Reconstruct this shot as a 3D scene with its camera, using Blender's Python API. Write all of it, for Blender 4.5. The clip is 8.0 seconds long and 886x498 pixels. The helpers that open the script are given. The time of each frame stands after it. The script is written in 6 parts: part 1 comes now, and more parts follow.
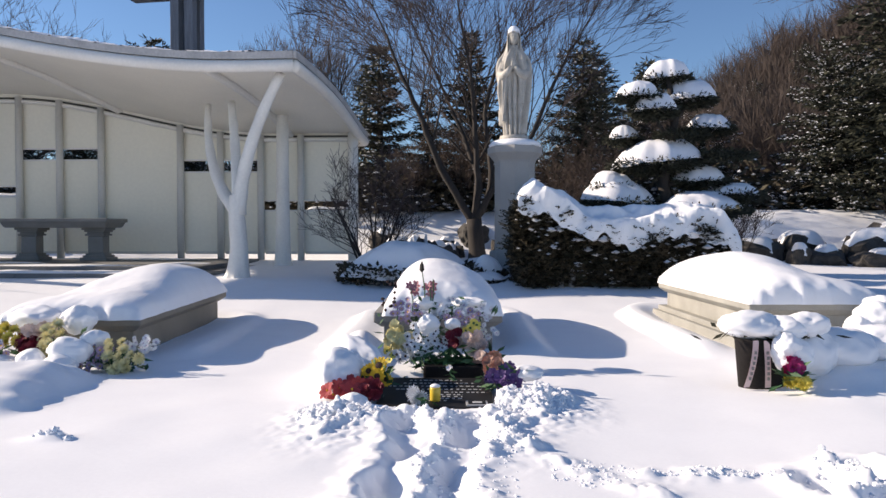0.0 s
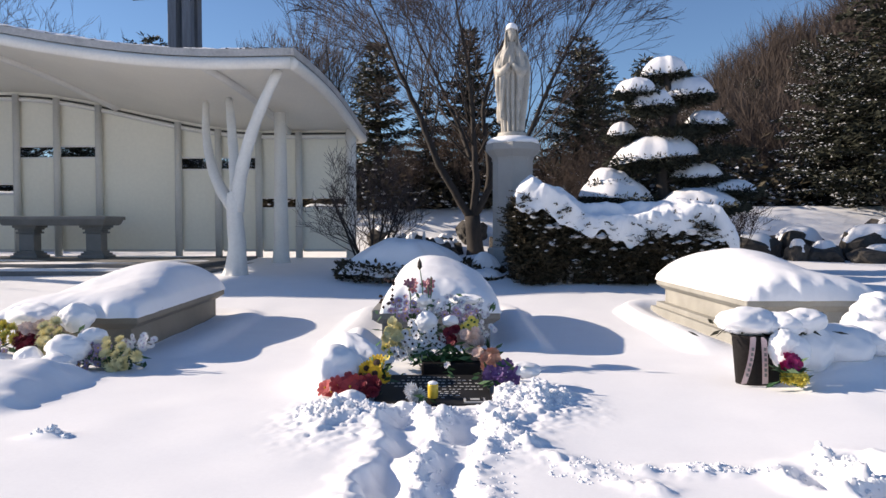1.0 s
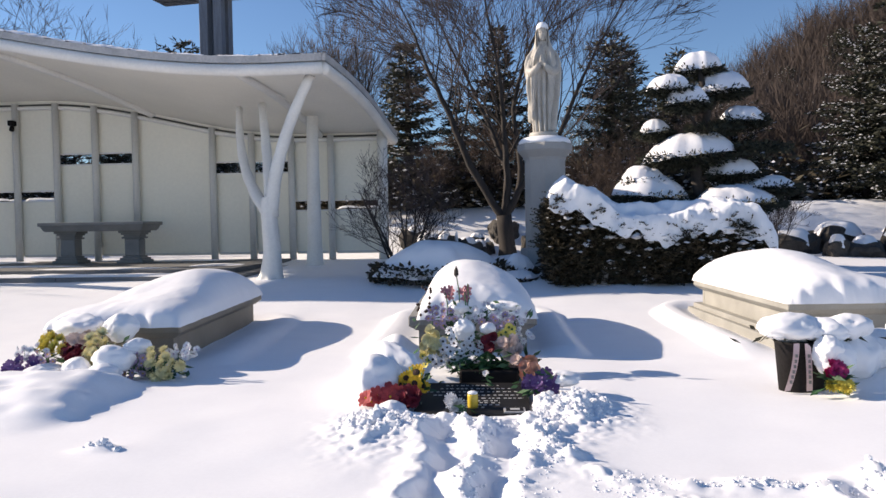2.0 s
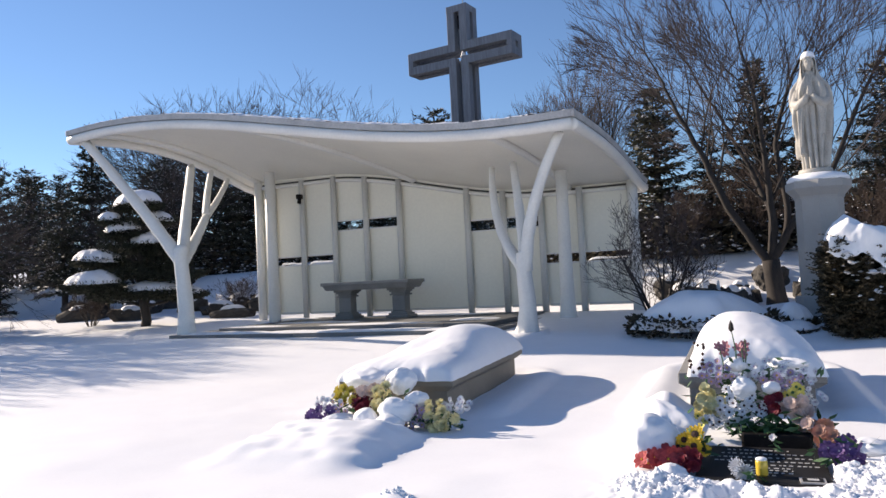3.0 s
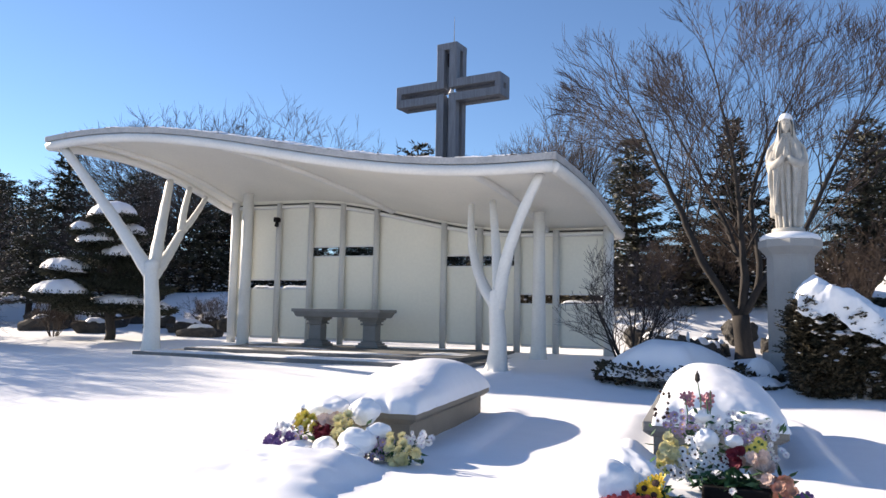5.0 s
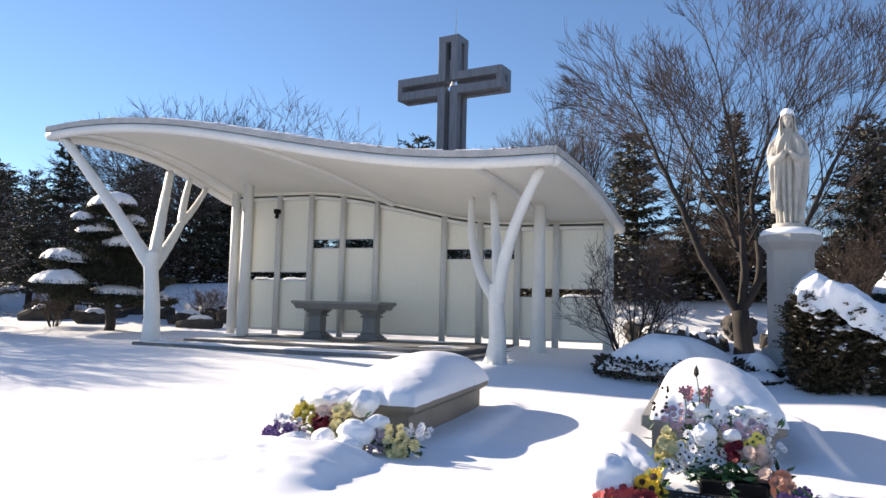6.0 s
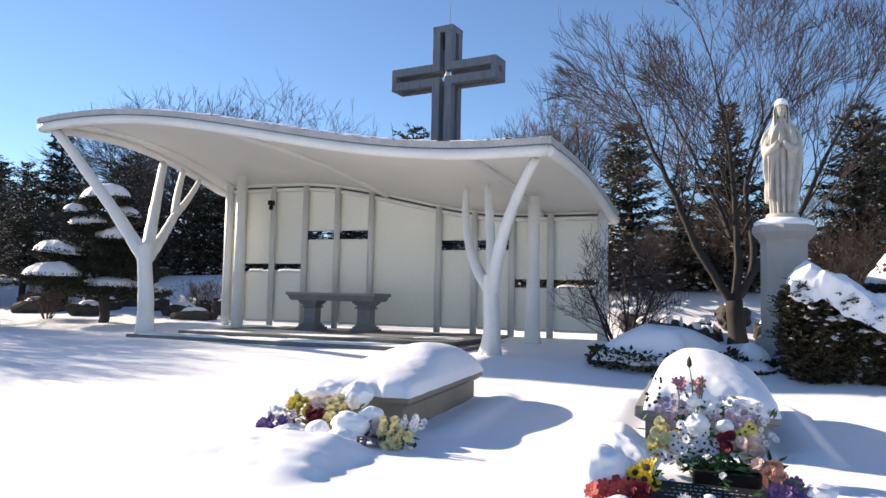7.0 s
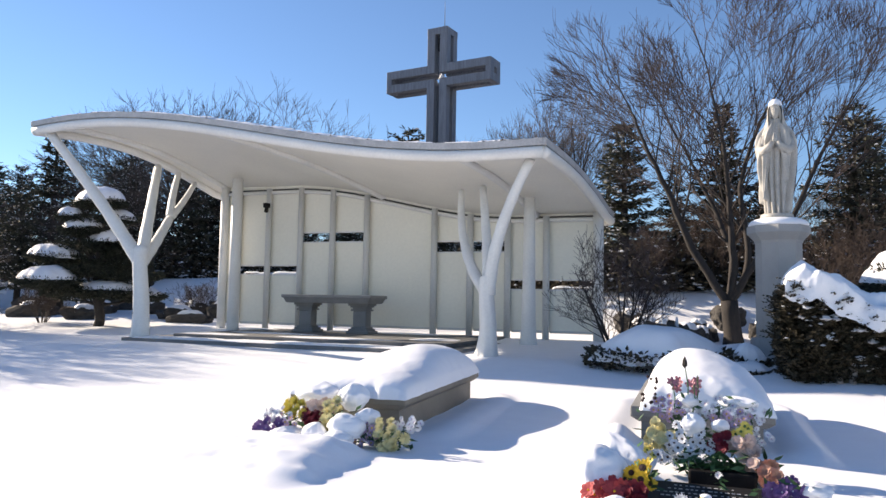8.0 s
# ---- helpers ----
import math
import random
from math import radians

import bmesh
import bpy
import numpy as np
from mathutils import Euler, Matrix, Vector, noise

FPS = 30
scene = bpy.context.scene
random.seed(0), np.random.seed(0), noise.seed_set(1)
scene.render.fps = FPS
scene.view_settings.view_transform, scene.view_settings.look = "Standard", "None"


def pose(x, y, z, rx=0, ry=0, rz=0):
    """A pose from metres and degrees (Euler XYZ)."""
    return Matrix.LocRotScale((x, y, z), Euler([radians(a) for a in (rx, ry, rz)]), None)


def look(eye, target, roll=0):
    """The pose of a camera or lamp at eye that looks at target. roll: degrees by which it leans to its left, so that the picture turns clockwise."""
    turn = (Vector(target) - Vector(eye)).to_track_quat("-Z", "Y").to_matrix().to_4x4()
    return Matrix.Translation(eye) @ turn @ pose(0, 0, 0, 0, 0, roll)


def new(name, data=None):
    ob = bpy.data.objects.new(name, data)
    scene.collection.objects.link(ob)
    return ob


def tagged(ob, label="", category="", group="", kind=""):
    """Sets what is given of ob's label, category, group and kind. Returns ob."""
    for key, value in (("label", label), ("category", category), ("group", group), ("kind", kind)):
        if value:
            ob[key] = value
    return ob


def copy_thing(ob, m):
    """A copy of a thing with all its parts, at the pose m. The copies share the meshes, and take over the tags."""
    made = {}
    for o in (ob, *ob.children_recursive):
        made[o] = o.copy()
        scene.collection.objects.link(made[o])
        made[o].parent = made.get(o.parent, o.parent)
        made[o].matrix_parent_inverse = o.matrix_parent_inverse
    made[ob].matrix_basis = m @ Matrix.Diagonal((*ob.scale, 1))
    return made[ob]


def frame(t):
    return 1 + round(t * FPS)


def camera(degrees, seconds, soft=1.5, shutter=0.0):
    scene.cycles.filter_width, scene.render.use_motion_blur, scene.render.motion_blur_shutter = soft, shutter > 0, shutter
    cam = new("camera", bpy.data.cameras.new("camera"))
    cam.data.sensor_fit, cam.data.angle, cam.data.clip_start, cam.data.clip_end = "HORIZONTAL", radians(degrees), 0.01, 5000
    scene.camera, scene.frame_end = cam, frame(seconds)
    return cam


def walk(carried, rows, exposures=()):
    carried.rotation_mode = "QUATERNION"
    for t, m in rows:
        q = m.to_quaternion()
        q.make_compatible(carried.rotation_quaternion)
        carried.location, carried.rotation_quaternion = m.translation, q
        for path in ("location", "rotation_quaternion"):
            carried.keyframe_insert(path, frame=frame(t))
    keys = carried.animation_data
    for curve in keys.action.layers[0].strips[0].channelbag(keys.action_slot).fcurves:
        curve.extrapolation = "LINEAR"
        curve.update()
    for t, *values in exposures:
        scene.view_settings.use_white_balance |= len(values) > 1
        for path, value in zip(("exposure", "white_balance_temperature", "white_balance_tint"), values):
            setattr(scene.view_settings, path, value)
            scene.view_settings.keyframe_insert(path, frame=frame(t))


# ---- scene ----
cam = camera(62.1, 8.0)
PATH = [
    (0, (0.139, -0.269, 1.151), (0.043, 1.728, 1.1), -0.0),
    (0.5, (0.138, -0.27, 1.15), (0.043, 1.727, 1.095), 0.0),
    (1, (0.146, -0.271, 1.152), (0.054, 1.726, 1.093), -0.1),
    (1.2, (0.14, -0.27, 1.177), (0.05, 1.727, 1.112), -0.3),
    (2.3, (0.061, -0.319, 1.269), (-0.242, 1.656, 1.206), -1.9),
    (2.5, (0.036, -0.365, 1.278), (-0.465, 1.571, 1.251), -2.5),
    (2.7, (0.011, -0.398, 1.288), (-0.65, 1.49, 1.309), -2.7),
    (3, (-0.045, -0.399, 1.318), (-0.849, 1.43, 1.406), -2.8),
    (3.2, (-0.059, -0.393, 1.325), (-0.908, 1.412, 1.469), -2.5),
    (3.5, (-0.052, -0.384, 1.324), (-0.917, 1.408, 1.534), -1.2),
    (3.7, (-0.074, -0.392, 1.324), (-0.9, 1.413, 1.568), -0.9),
    (4, (-0.042, -0.378, 1.313), (-0.837, 1.44, 1.561), -0.3),
    (4.5, (-0.036, -0.367, 1.299), (-0.792, 1.473, 1.508), 0.6),
    (6, (-0.037, -0.359, 1.289), (-0.779, 1.491, 1.452), 1.5),
    (6.5, (-0.031, -0.342, 1.296), (-0.77, 1.511, 1.445), 1.5),
    (7, (-0.026, -0.344, 1.3), (-0.756, 1.513, 1.438), 1.3),
    (7.5, (-0.024, -0.355, 1.296), (-0.745, 1.506, 1.433), 1.2),
    (8, (-0.022, -0.349, 1.298), (-0.741, 1.511, 1.441), 1.0),
]
walk(cam, [(t, look(e, a, r)) for t, e, a, r in PATH], [(0, 0.6, 7500, 16), (1.2, 0.6, 7500, 16), (2.5, 0.65, 7500, 16), (3.5, 0.78, 7500, 16), (4.5, 0.95, 7450, 15), (6, 0.98, 7600, 15), (8, 0.98, 7600, 15)])

# ---- light ----
SUN_EL, SUN_AZ = 23.4, 279.5          # degrees; azimuth clockwise from +y
world = bpy.data.worlds.new("winter_sky")
scene.world = world
world.use_nodes = True
wn = world.node_tree
sky = wn.nodes.new("ShaderNodeTexSky")
sky.sky_type = "NISHITA"
sky.sun_disc = False
sky.sun_elevation, sky.sun_rotation = radians(SUN_EL), radians(SUN_AZ)
sky.altitude, sky.air_density, sky.dust_density, sky.ozone_density = 300, 1.0, 0.0, 6.8
wn.links.new(sky.outputs[0], wn.nodes["Background"].inputs[0])
wn.nodes["Background"].inputs[1].default_value = 0.098
sun_data = bpy.data.lights.new("sun", "SUN")
sun_data.energy, sun_data.angle, sun_data.color = 4.6, radians(0.55), (1.0, 0.94, 0.85)
sun = new("sun", sun_data)
sd = Vector((math.sin(radians(SUN_AZ)) * math.cos(radians(SUN_EL)), math.cos(radians(SUN_AZ)) * math.cos(radians(SUN_EL)), math.sin(radians(SUN_EL))))
sun.matrix_world = look(sd * 60, (0, 0, 0))

# ---- materials ----
def mat(name, c1, c2=None, rough=0.7, scale=6.0, fine=60.0, bump=0.15, metal=0.0, stretch=(1, 1, 1), spec=0.4, vary=0.0, obj=True):
    """Two-scale noise between two colours, with fine relief."""
    m = bpy.data.materials.new(name)
    m.use_nodes = True
    nt = m.node_tree
    b = nt.nodes["Principled BSDF"]
    c2 = c2 or tuple(v * 0.75 for v in c1)
    tc = nt.nodes.new("ShaderNodeTexCoord")
    mp = nt.nodes.new("ShaderNodeMapping")
    mp.inputs["Scale"].default_value = stretch
    nt.links.new(tc.outputs["Object"], mp.inputs[0])
    n1 = nt.nodes.new("ShaderNodeTexNoise")
    n1.inputs["Scale"].default_value, n1.inputs["Detail"].default_value = scale, 5
    n2 = nt.nodes.new("ShaderNodeTexNoise")
    n2.inputs["Scale"].default_value, n2.inputs["Detail"].default_value = fine, 3
    for n in (n1, n2):
        nt.links.new(mp.outputs[0], n.inputs["Vector"])
    add = nt.nodes.new("ShaderNodeMath")
    add.operation = "MULTIPLY_ADD"
    add.inputs[1].default_value = 0.45
    sub = nt.nodes.new("ShaderNodeMath")
    sub.operation = "MULTIPLY"
    sub.inputs[1].default_value = 0.55
    nt.links.new(n1.outputs[0], sub.inputs[0])
    nt.links.new(n2.outputs[0], add.inputs[0])
    nt.links.new(sub.outputs[0], add.inputs[2])
    ramp = nt.nodes.new("ShaderNodeValToRGB")
    ramp.color_ramp.elements[0].position, ramp.color_ramp.elements[1].position = 0.35, 0.65
    ramp.color_ramp.elements[0].color = (*c2, 1)
    ramp.color_ramp.elements[1].color = (*c1, 1)
    nt.links.new(add.outputs[0], ramp.inputs[0])
    out = ramp.outputs[0]
    if vary:
        geo = nt.nodes.new("ShaderNodeNewGeometry")
        hsv = nt.nodes.new("ShaderNodeHueSaturation")
        mr = nt.nodes.new("ShaderNodeMapRange")
        mr.inputs[3].default_value, mr.inputs[4].default_value = 1 - vary, 1 + vary
        nt.links.new(geo.outputs["Random Per Island"], mr.inputs[0])
        nt.links.new(mr.outputs[0], hsv.inputs["Value"])
        nt.links.new(out, hsv.inputs["Color"])
        out = hsv.outputs[0]
    nt.links.new(out, b.inputs["Base Color"])
    b.inputs["Roughness"].default_value, b.inputs["Metallic"].default_value = rough, metal
    b.inputs["Specular IOR Level"].default_value = spec
    if bump:
        bp = nt.nodes.new("ShaderNodeBump")
        bp.inputs["Strength"].default_value, bp.inputs["Distance"].default_value = bump, 0.02
        nt.links.new(add.outputs[0], bp.inputs["Height"])
        nt.links.new(bp.outputs[0], b.inputs["Normal"])
    return m


SNOW = mat("snow", (0.88, 0.89, 0.91), (0.84, 0.85, 0.875), 0.6, 3.0, 38.0, 0.07, spec=0.25)
CLOD = mat("crumbled_snow", (0.89, 0.9, 0.92), (0.82, 0.83, 0.86), 0.65, 14.0, 90.0, 0.5, spec=0.2)
SNOW_T = mat("tree_snow", (0.86, 0.87, 0.9), (0.78, 0.79, 0.83), 0.6, 5.0, 40.0, 0.3, spec=0.2)
WHITE = mat("white_paint", (0.78, 0.77, 0.725), (0.68, 0.67, 0.635), 0.5, 1.6, 22.0, 0.14)
SOFFIT = mat("soffit_board", (0.82, 0.79, 0.705), (0.75, 0.725, 0.65), 0.6, 0.8, 18.0, 0.03)
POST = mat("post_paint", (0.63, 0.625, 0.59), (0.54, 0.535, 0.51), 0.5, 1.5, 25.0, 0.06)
PANEL = mat("wall_panel", (0.85, 0.825, 0.715), (0.78, 0.76, 0.66), 0.4, 0.6, 12.0, 0.03)
EDGE = mat("fascia_metal", (0.5, 0.49, 0.48), (0.34, 0.335, 0.33), 0.5, 2.5, 22.0, 0.1)
DARKGAP = mat("dark_seal", (0.1, 0.1, 0.09), (0.06, 0.06, 0.055), 0.7)
GRANITE = mat("granite", (0.25, 0.245, 0.235), (0.17, 0.168, 0.16), 0.65, 3.0, 130.0, 0.12)
GRANITE_L = mat("pale_granite", (0.37, 0.36, 0.325), (0.24, 0.235, 0.21), 0.65, 2.5, 120.0, 0.12)
GRANITE_T = mat("tan_granite", (0.25, 0.22, 0.175), (0.175, 0.155, 0.125), 0.65, 2.5, 120.0, 0.12)
GRANITE_D = mat("grey_granite", (0.24, 0.24, 0.235), (0.17, 0.17, 0.165), 0.6, 3.0, 120.0, 0.12)
PEDESTAL = mat("pedestal_stone", (0.38, 0.372, 0.355), (0.3, 0.295, 0.283), 0.7, 2.0, 100.0, 0.1)
MARBLE = mat("statue_marble", (0.5, 0.475, 0.425), (0.33, 0.31, 0.275), 0.55, 5.0, 50.0, 0.12)
CROSSM = mat("weathered_cross", (0.19, 0.212, 0.25), (0.105, 0.116, 0.137), 0.6, 2.0, 30.0, 0.2, stretch=(6, 6, 0.6))
STEPM = mat("step_stone", (0.2, 0.2, 0.197), (0.12, 0.12, 0.118), 0.75, 1.8, 60.0, 0.15)
SLATE = mat("black_plaque", (0.022, 0.022, 0.023), (0.012, 0.012, 0.013), 0.6, 5.0, 90.0, 0.05, spec=0.12)
LETTER = mat("engraved_line", (0.6, 0.6, 0.58), (0.45, 0.45, 0.44), 0.7, 30.0, 90.0, 0.1)
BARK = mat("bark", (0.048, 0.039, 0.034), (0.024, 0.021, 0.019), 0.9, 6.0, 40.0, 0.5, stretch=(2, 2, 0.5))
TWIG = mat("twig", (0.058, 0.042, 0.04), (0.034, 0.026, 0.026), 0.9, 4.0, 30.0, 0.0)
TWIG_G = mat("grey_twig", (0.105, 0.08, 0.073), (0.065, 0.052, 0.048), 0.9, 4.0, 30.0, 0.0)
SHRUBM = mat("dry_twig", (0.085, 0.058, 0.046), (0.05, 0.037, 0.031), 0.9, 2.0, 30.0, 0.0)
TWIG_R = mat("brown_twig", (0.088, 0.064, 0.053), (0.055, 0.043, 0.038), 0.9, 2.0, 30.0, 0.0)
NEEDLE = mat("needles", (0.09, 0.088, 0.062), (0.05, 0.053, 0.038), 0.7, 2.0, 30.0, 0.0, vary=0.4, spec=0.2)
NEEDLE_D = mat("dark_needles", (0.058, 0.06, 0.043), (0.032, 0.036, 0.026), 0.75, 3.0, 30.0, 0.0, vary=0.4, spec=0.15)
YEW = mat("yew_leaf", (0.078, 0.06, 0.038), (0.03, 0.03, 0.02), 0.7, 3.0, 40.0, 0.0, vary=0.5, spec=0.2)
ROCK = mat("rock", (0.08, 0.073, 0.065), (0.03, 0.028, 0.027), 0.9, 3.0, 25.0, 0.6)
LEAF = mat("flower_leaf", (0.05, 0.13, 0.05), (0.03, 0.08, 0.035), 0.6, 10.0, 50.0, 0.1, vary=0.3)
BLACKPOT = mat("black_pot", (0.02, 0.018, 0.018), (0.01, 0.009, 0.009), 0.7, spec=0.12)


def petal(name, c):
    return mat(name, c, tuple(v * 0.72 for v in c), 0.6, 20.0, 80.0, 0.05)


P_WHITE, P_YELLOW, P_RED = petal("white_petal", (0.8, 0.82, 0.86)), petal("yellow_petal", (0.85, 0.72, 0.16)), petal("red_petal", (0.42, 0.05, 0.055))
P_CREAM, P_PURPLE, P_LILAC = petal("cream_petal", (0.95, 0.86, 0.5)), petal("purple_petal", (0.14, 0.075, 0.24)), petal("lilac_petal", (0.5, 0.38, 0.55))
P_PINK, P_ORANGE, P_GOLD = petal("pink_petal", (0.52, 0.22, 0.26)), petal("orange_petal", (0.62, 0.33, 0.24)), petal("gold_petal", (0.8, 0.5, 0.03))
P_DARK = mat("dark_flower_eye", (0.05, 0.025, 0.02), None, 0.8, 40, 90, 0.2)
P_MAGENTA = petal("magenta_petal", (0.45, 0.03, 0.16))
RIBBON = mat("pale_ribbon", (0.7, 0.55, 0.55), (0.55, 0.42, 0.43), 0.5, 8, 60, 0.1)
YWAX = mat("yellow_glass", (0.75, 0.55, 0.08), (0.6, 0.42, 0.05), 0.25, 8, 60, 0.02)


# ---- mesh helpers ----
class Geo:
    def __init__(self):
        self.v, self.f = [], []

    def add(self, vs, fs):
        k = len(self.v)
        self.v.extend(vs)
        self.f.extend([tuple(i + k for i in f) for f in fs])

    def tube(self, pts, rads, n=6, cap=True):
        pts = [Vector(p) for p in pts]
        k, m = len(self.v), len(pts)
        side = None
        for i, p in enumerate(pts):
            d = (pts[min(i + 1, m - 1)] - pts[max(i - 1, 0)]).normalized()
            if side is None:
                side = d.cross(Vector((0, 1, 0)) if abs(d.y) < 0.9 else Vector((1, 0, 0))).normalized()
            side = (side - d * side.dot(d)).normalized()
            up = d.cross(side)
            r = rads[i]
            for j in range(n):
                a = 2 * math.pi * j / n
                q = p + side * (r * math.cos(a)) + up * (r * math.sin(a))
                self.v.append((q.x, q.y, q.z))
        for i in range(m - 1):
            for j in range(n):
                a, b = k + i * n + j, k + i * n + (j + 1) % n
                self.f.append((a, b, b + n, a + n))
        if cap:
            self.f.append(tuple(k + j for j in reversed(range(n))))
            self.f.append(tuple(k + (m - 1) * n + j for j in range(n)))

    def box(self, x0, x1, y0, y1, z0, z1, c=0.0):
        """A box with bevel c on its edges."""
        if c <= 0:
            vs = [(x, y, z) for x in (x0, x1) for y in (y0, y1) for z in (z0, z1)]
            self.add(vs, [(0, 1, 3, 2), (4, 6, 7, 5), (0, 4, 5, 1), (2, 3, 7, 6), (0, 2, 6, 4), (1, 5, 7, 3)])
            return
        bm = bmesh.new()
        bmesh.ops.create_cube(bm, size=1)
        for v in bm.verts:
            v.co = ((x0 + x1) / 2 + v.co.x * (x1 - x0), (y0 + y1) / 2 + v.co.y * (y1 - y0), (z0 + z1) / 2 + v.co.z * (z1 - z0))
        bmesh.ops.bevel(bm, geom=bm.edges[:], offset=c, segments=2, affect="EDGES", profile=0.5)
        self.bm(bm)

    def bm(self, bm):
        bm.verts.index_update()
        self.add([tuple(v.co) for v in bm.verts], [tuple(v.index for v in f.verts) for f in bm.faces])
        bm.free()

    def grid(self, fn, nu, nv, closed_u=False):
        """fn(u, v) with u, v in 0..1."""
        vs = [fn(i / (nu if closed_u else nu - 1), j / (nv - 1)) for j in range(nv) for i in range(nu)]
        fs = []
        for j in range(nv - 1):
            for i in range(nu if closed_u else nu - 1):
                a, b = j * nu + i, j * nu + (i + 1) % nu
                fs.append((a, b, b + nu, a + nu))
        self.add(vs, fs)

    def lathe(self, prof, n=16, centre=(0, 0, 0), sx=1.0, sy=1.0, cap=True):
        cx, cy, cz = centre
        k = len(self.v)
        for r, z in prof:
            for j in range(n):
                a = 2 * math.pi * j / n
                self.v.append((cx + r * sx * math.cos(a), cy + r * sy * math.sin(a), cz + z))
        for i in range(len(prof) - 1):
            for j in range(n):
                a, b = k + i * n + j, k + i * n + (j + 1) % n
                self.f.append((a, b, b + n, a + n))
        if cap:
            self.f.append(tuple(k + j for j in reversed(range(n))))
            self.f.append(tuple(k + (len(prof) - 1) * n + j for j in range(n)))

    def mesh(self, name, material, smooth=False):
        me = bpy.data.meshes.new(name)
        me.from_pydata(self.v, [], self.f)
        me.materials.append(material)
        if smooth:
            me.polygons.foreach_set("use_smooth", [True] * len(me.polygons))
        me.update()
        return me


def part(name, g, material, parent=None, label="", smooth=False):
    """One mesh object, under a thing or at top level."""
    me = g if isinstance(g, bpy.types.Mesh) else g.mesh(name, material, smooth)
    ob = new(name, me)
    if parent is not None:
        ob.parent = parent
    if label:
        ob["label"] = label
    return ob


def thing(name, label, category, at=(0, 0, 0), rz=0.0, group="", kind=""):
    ob = new(name)
    ob.empty_display_size = 0.2
    ob.matrix_basis = pose(at[0], at[1], at[2], 0, 0, rz)
    return tagged(ob, label, category, group, kind)


def sst(a, b, x):
    t = np.clip((x - a) / (b - a), 0, 1)
    return t * t * (3 - 2 * t)


def lump(x, y, z, k=1.0):
    return noise.fractal(Vector((x * k, y * k, z * k)), 1.0, 2.0, 3)


def smooth_noise(X, Y, k, seed):
    """Cheap smooth value noise on arrays."""
    rng = np.random.RandomState(seed)
    tab = rng.rand(64, 64)
    u, v = X * k, Y * k
    i, j = np.floor(u).astype(int), np.floor(v).astype(int)
    fu, fv = u - i, v - j
    fu, fv = fu * fu * (3 - 2 * fu), fv * fv * (3 - 2 * fv)
    g = lambda a, b: tab[a % 64, b % 64]
    return (g(i, j) * (1 - fu) + g(i + 1, j) * fu) * (1 - fv) + (g(i, j + 1) * (1 - fu) + g(i + 1, j + 1) * fu) * fv - 0.5


# ---- ground ----
def capsule(X, Y, x0, y0, x1, y1):
    dx, dy = x1 - x0, y1 - y0
    t = np.clip(((X - x0) * dx + (Y - y0) * dy) / (dx * dx + dy * dy), 0, 1)
    return np.hypot(X - x0 - t * dx, Y - y0 - t * dy)


LANES = [[(-0.33, 4.36), (-0.22, 3.9), (-0.27, 3.3), (-0.31, 2.8), (-0.28, 1.6)], [(0.12, 4.38), (0.07, 4.05), (-0.02, 3.45), (0.03, 2.9), (0.06, 1.7)]]
TOMBS = [(-3.80, 8.08, 5.0, 0.05), (-0.32, 8.35, 2.5, 0.085), (3.3, 8.5, 3.0, 0.12)]     # x, y, turn, height of the snow bank


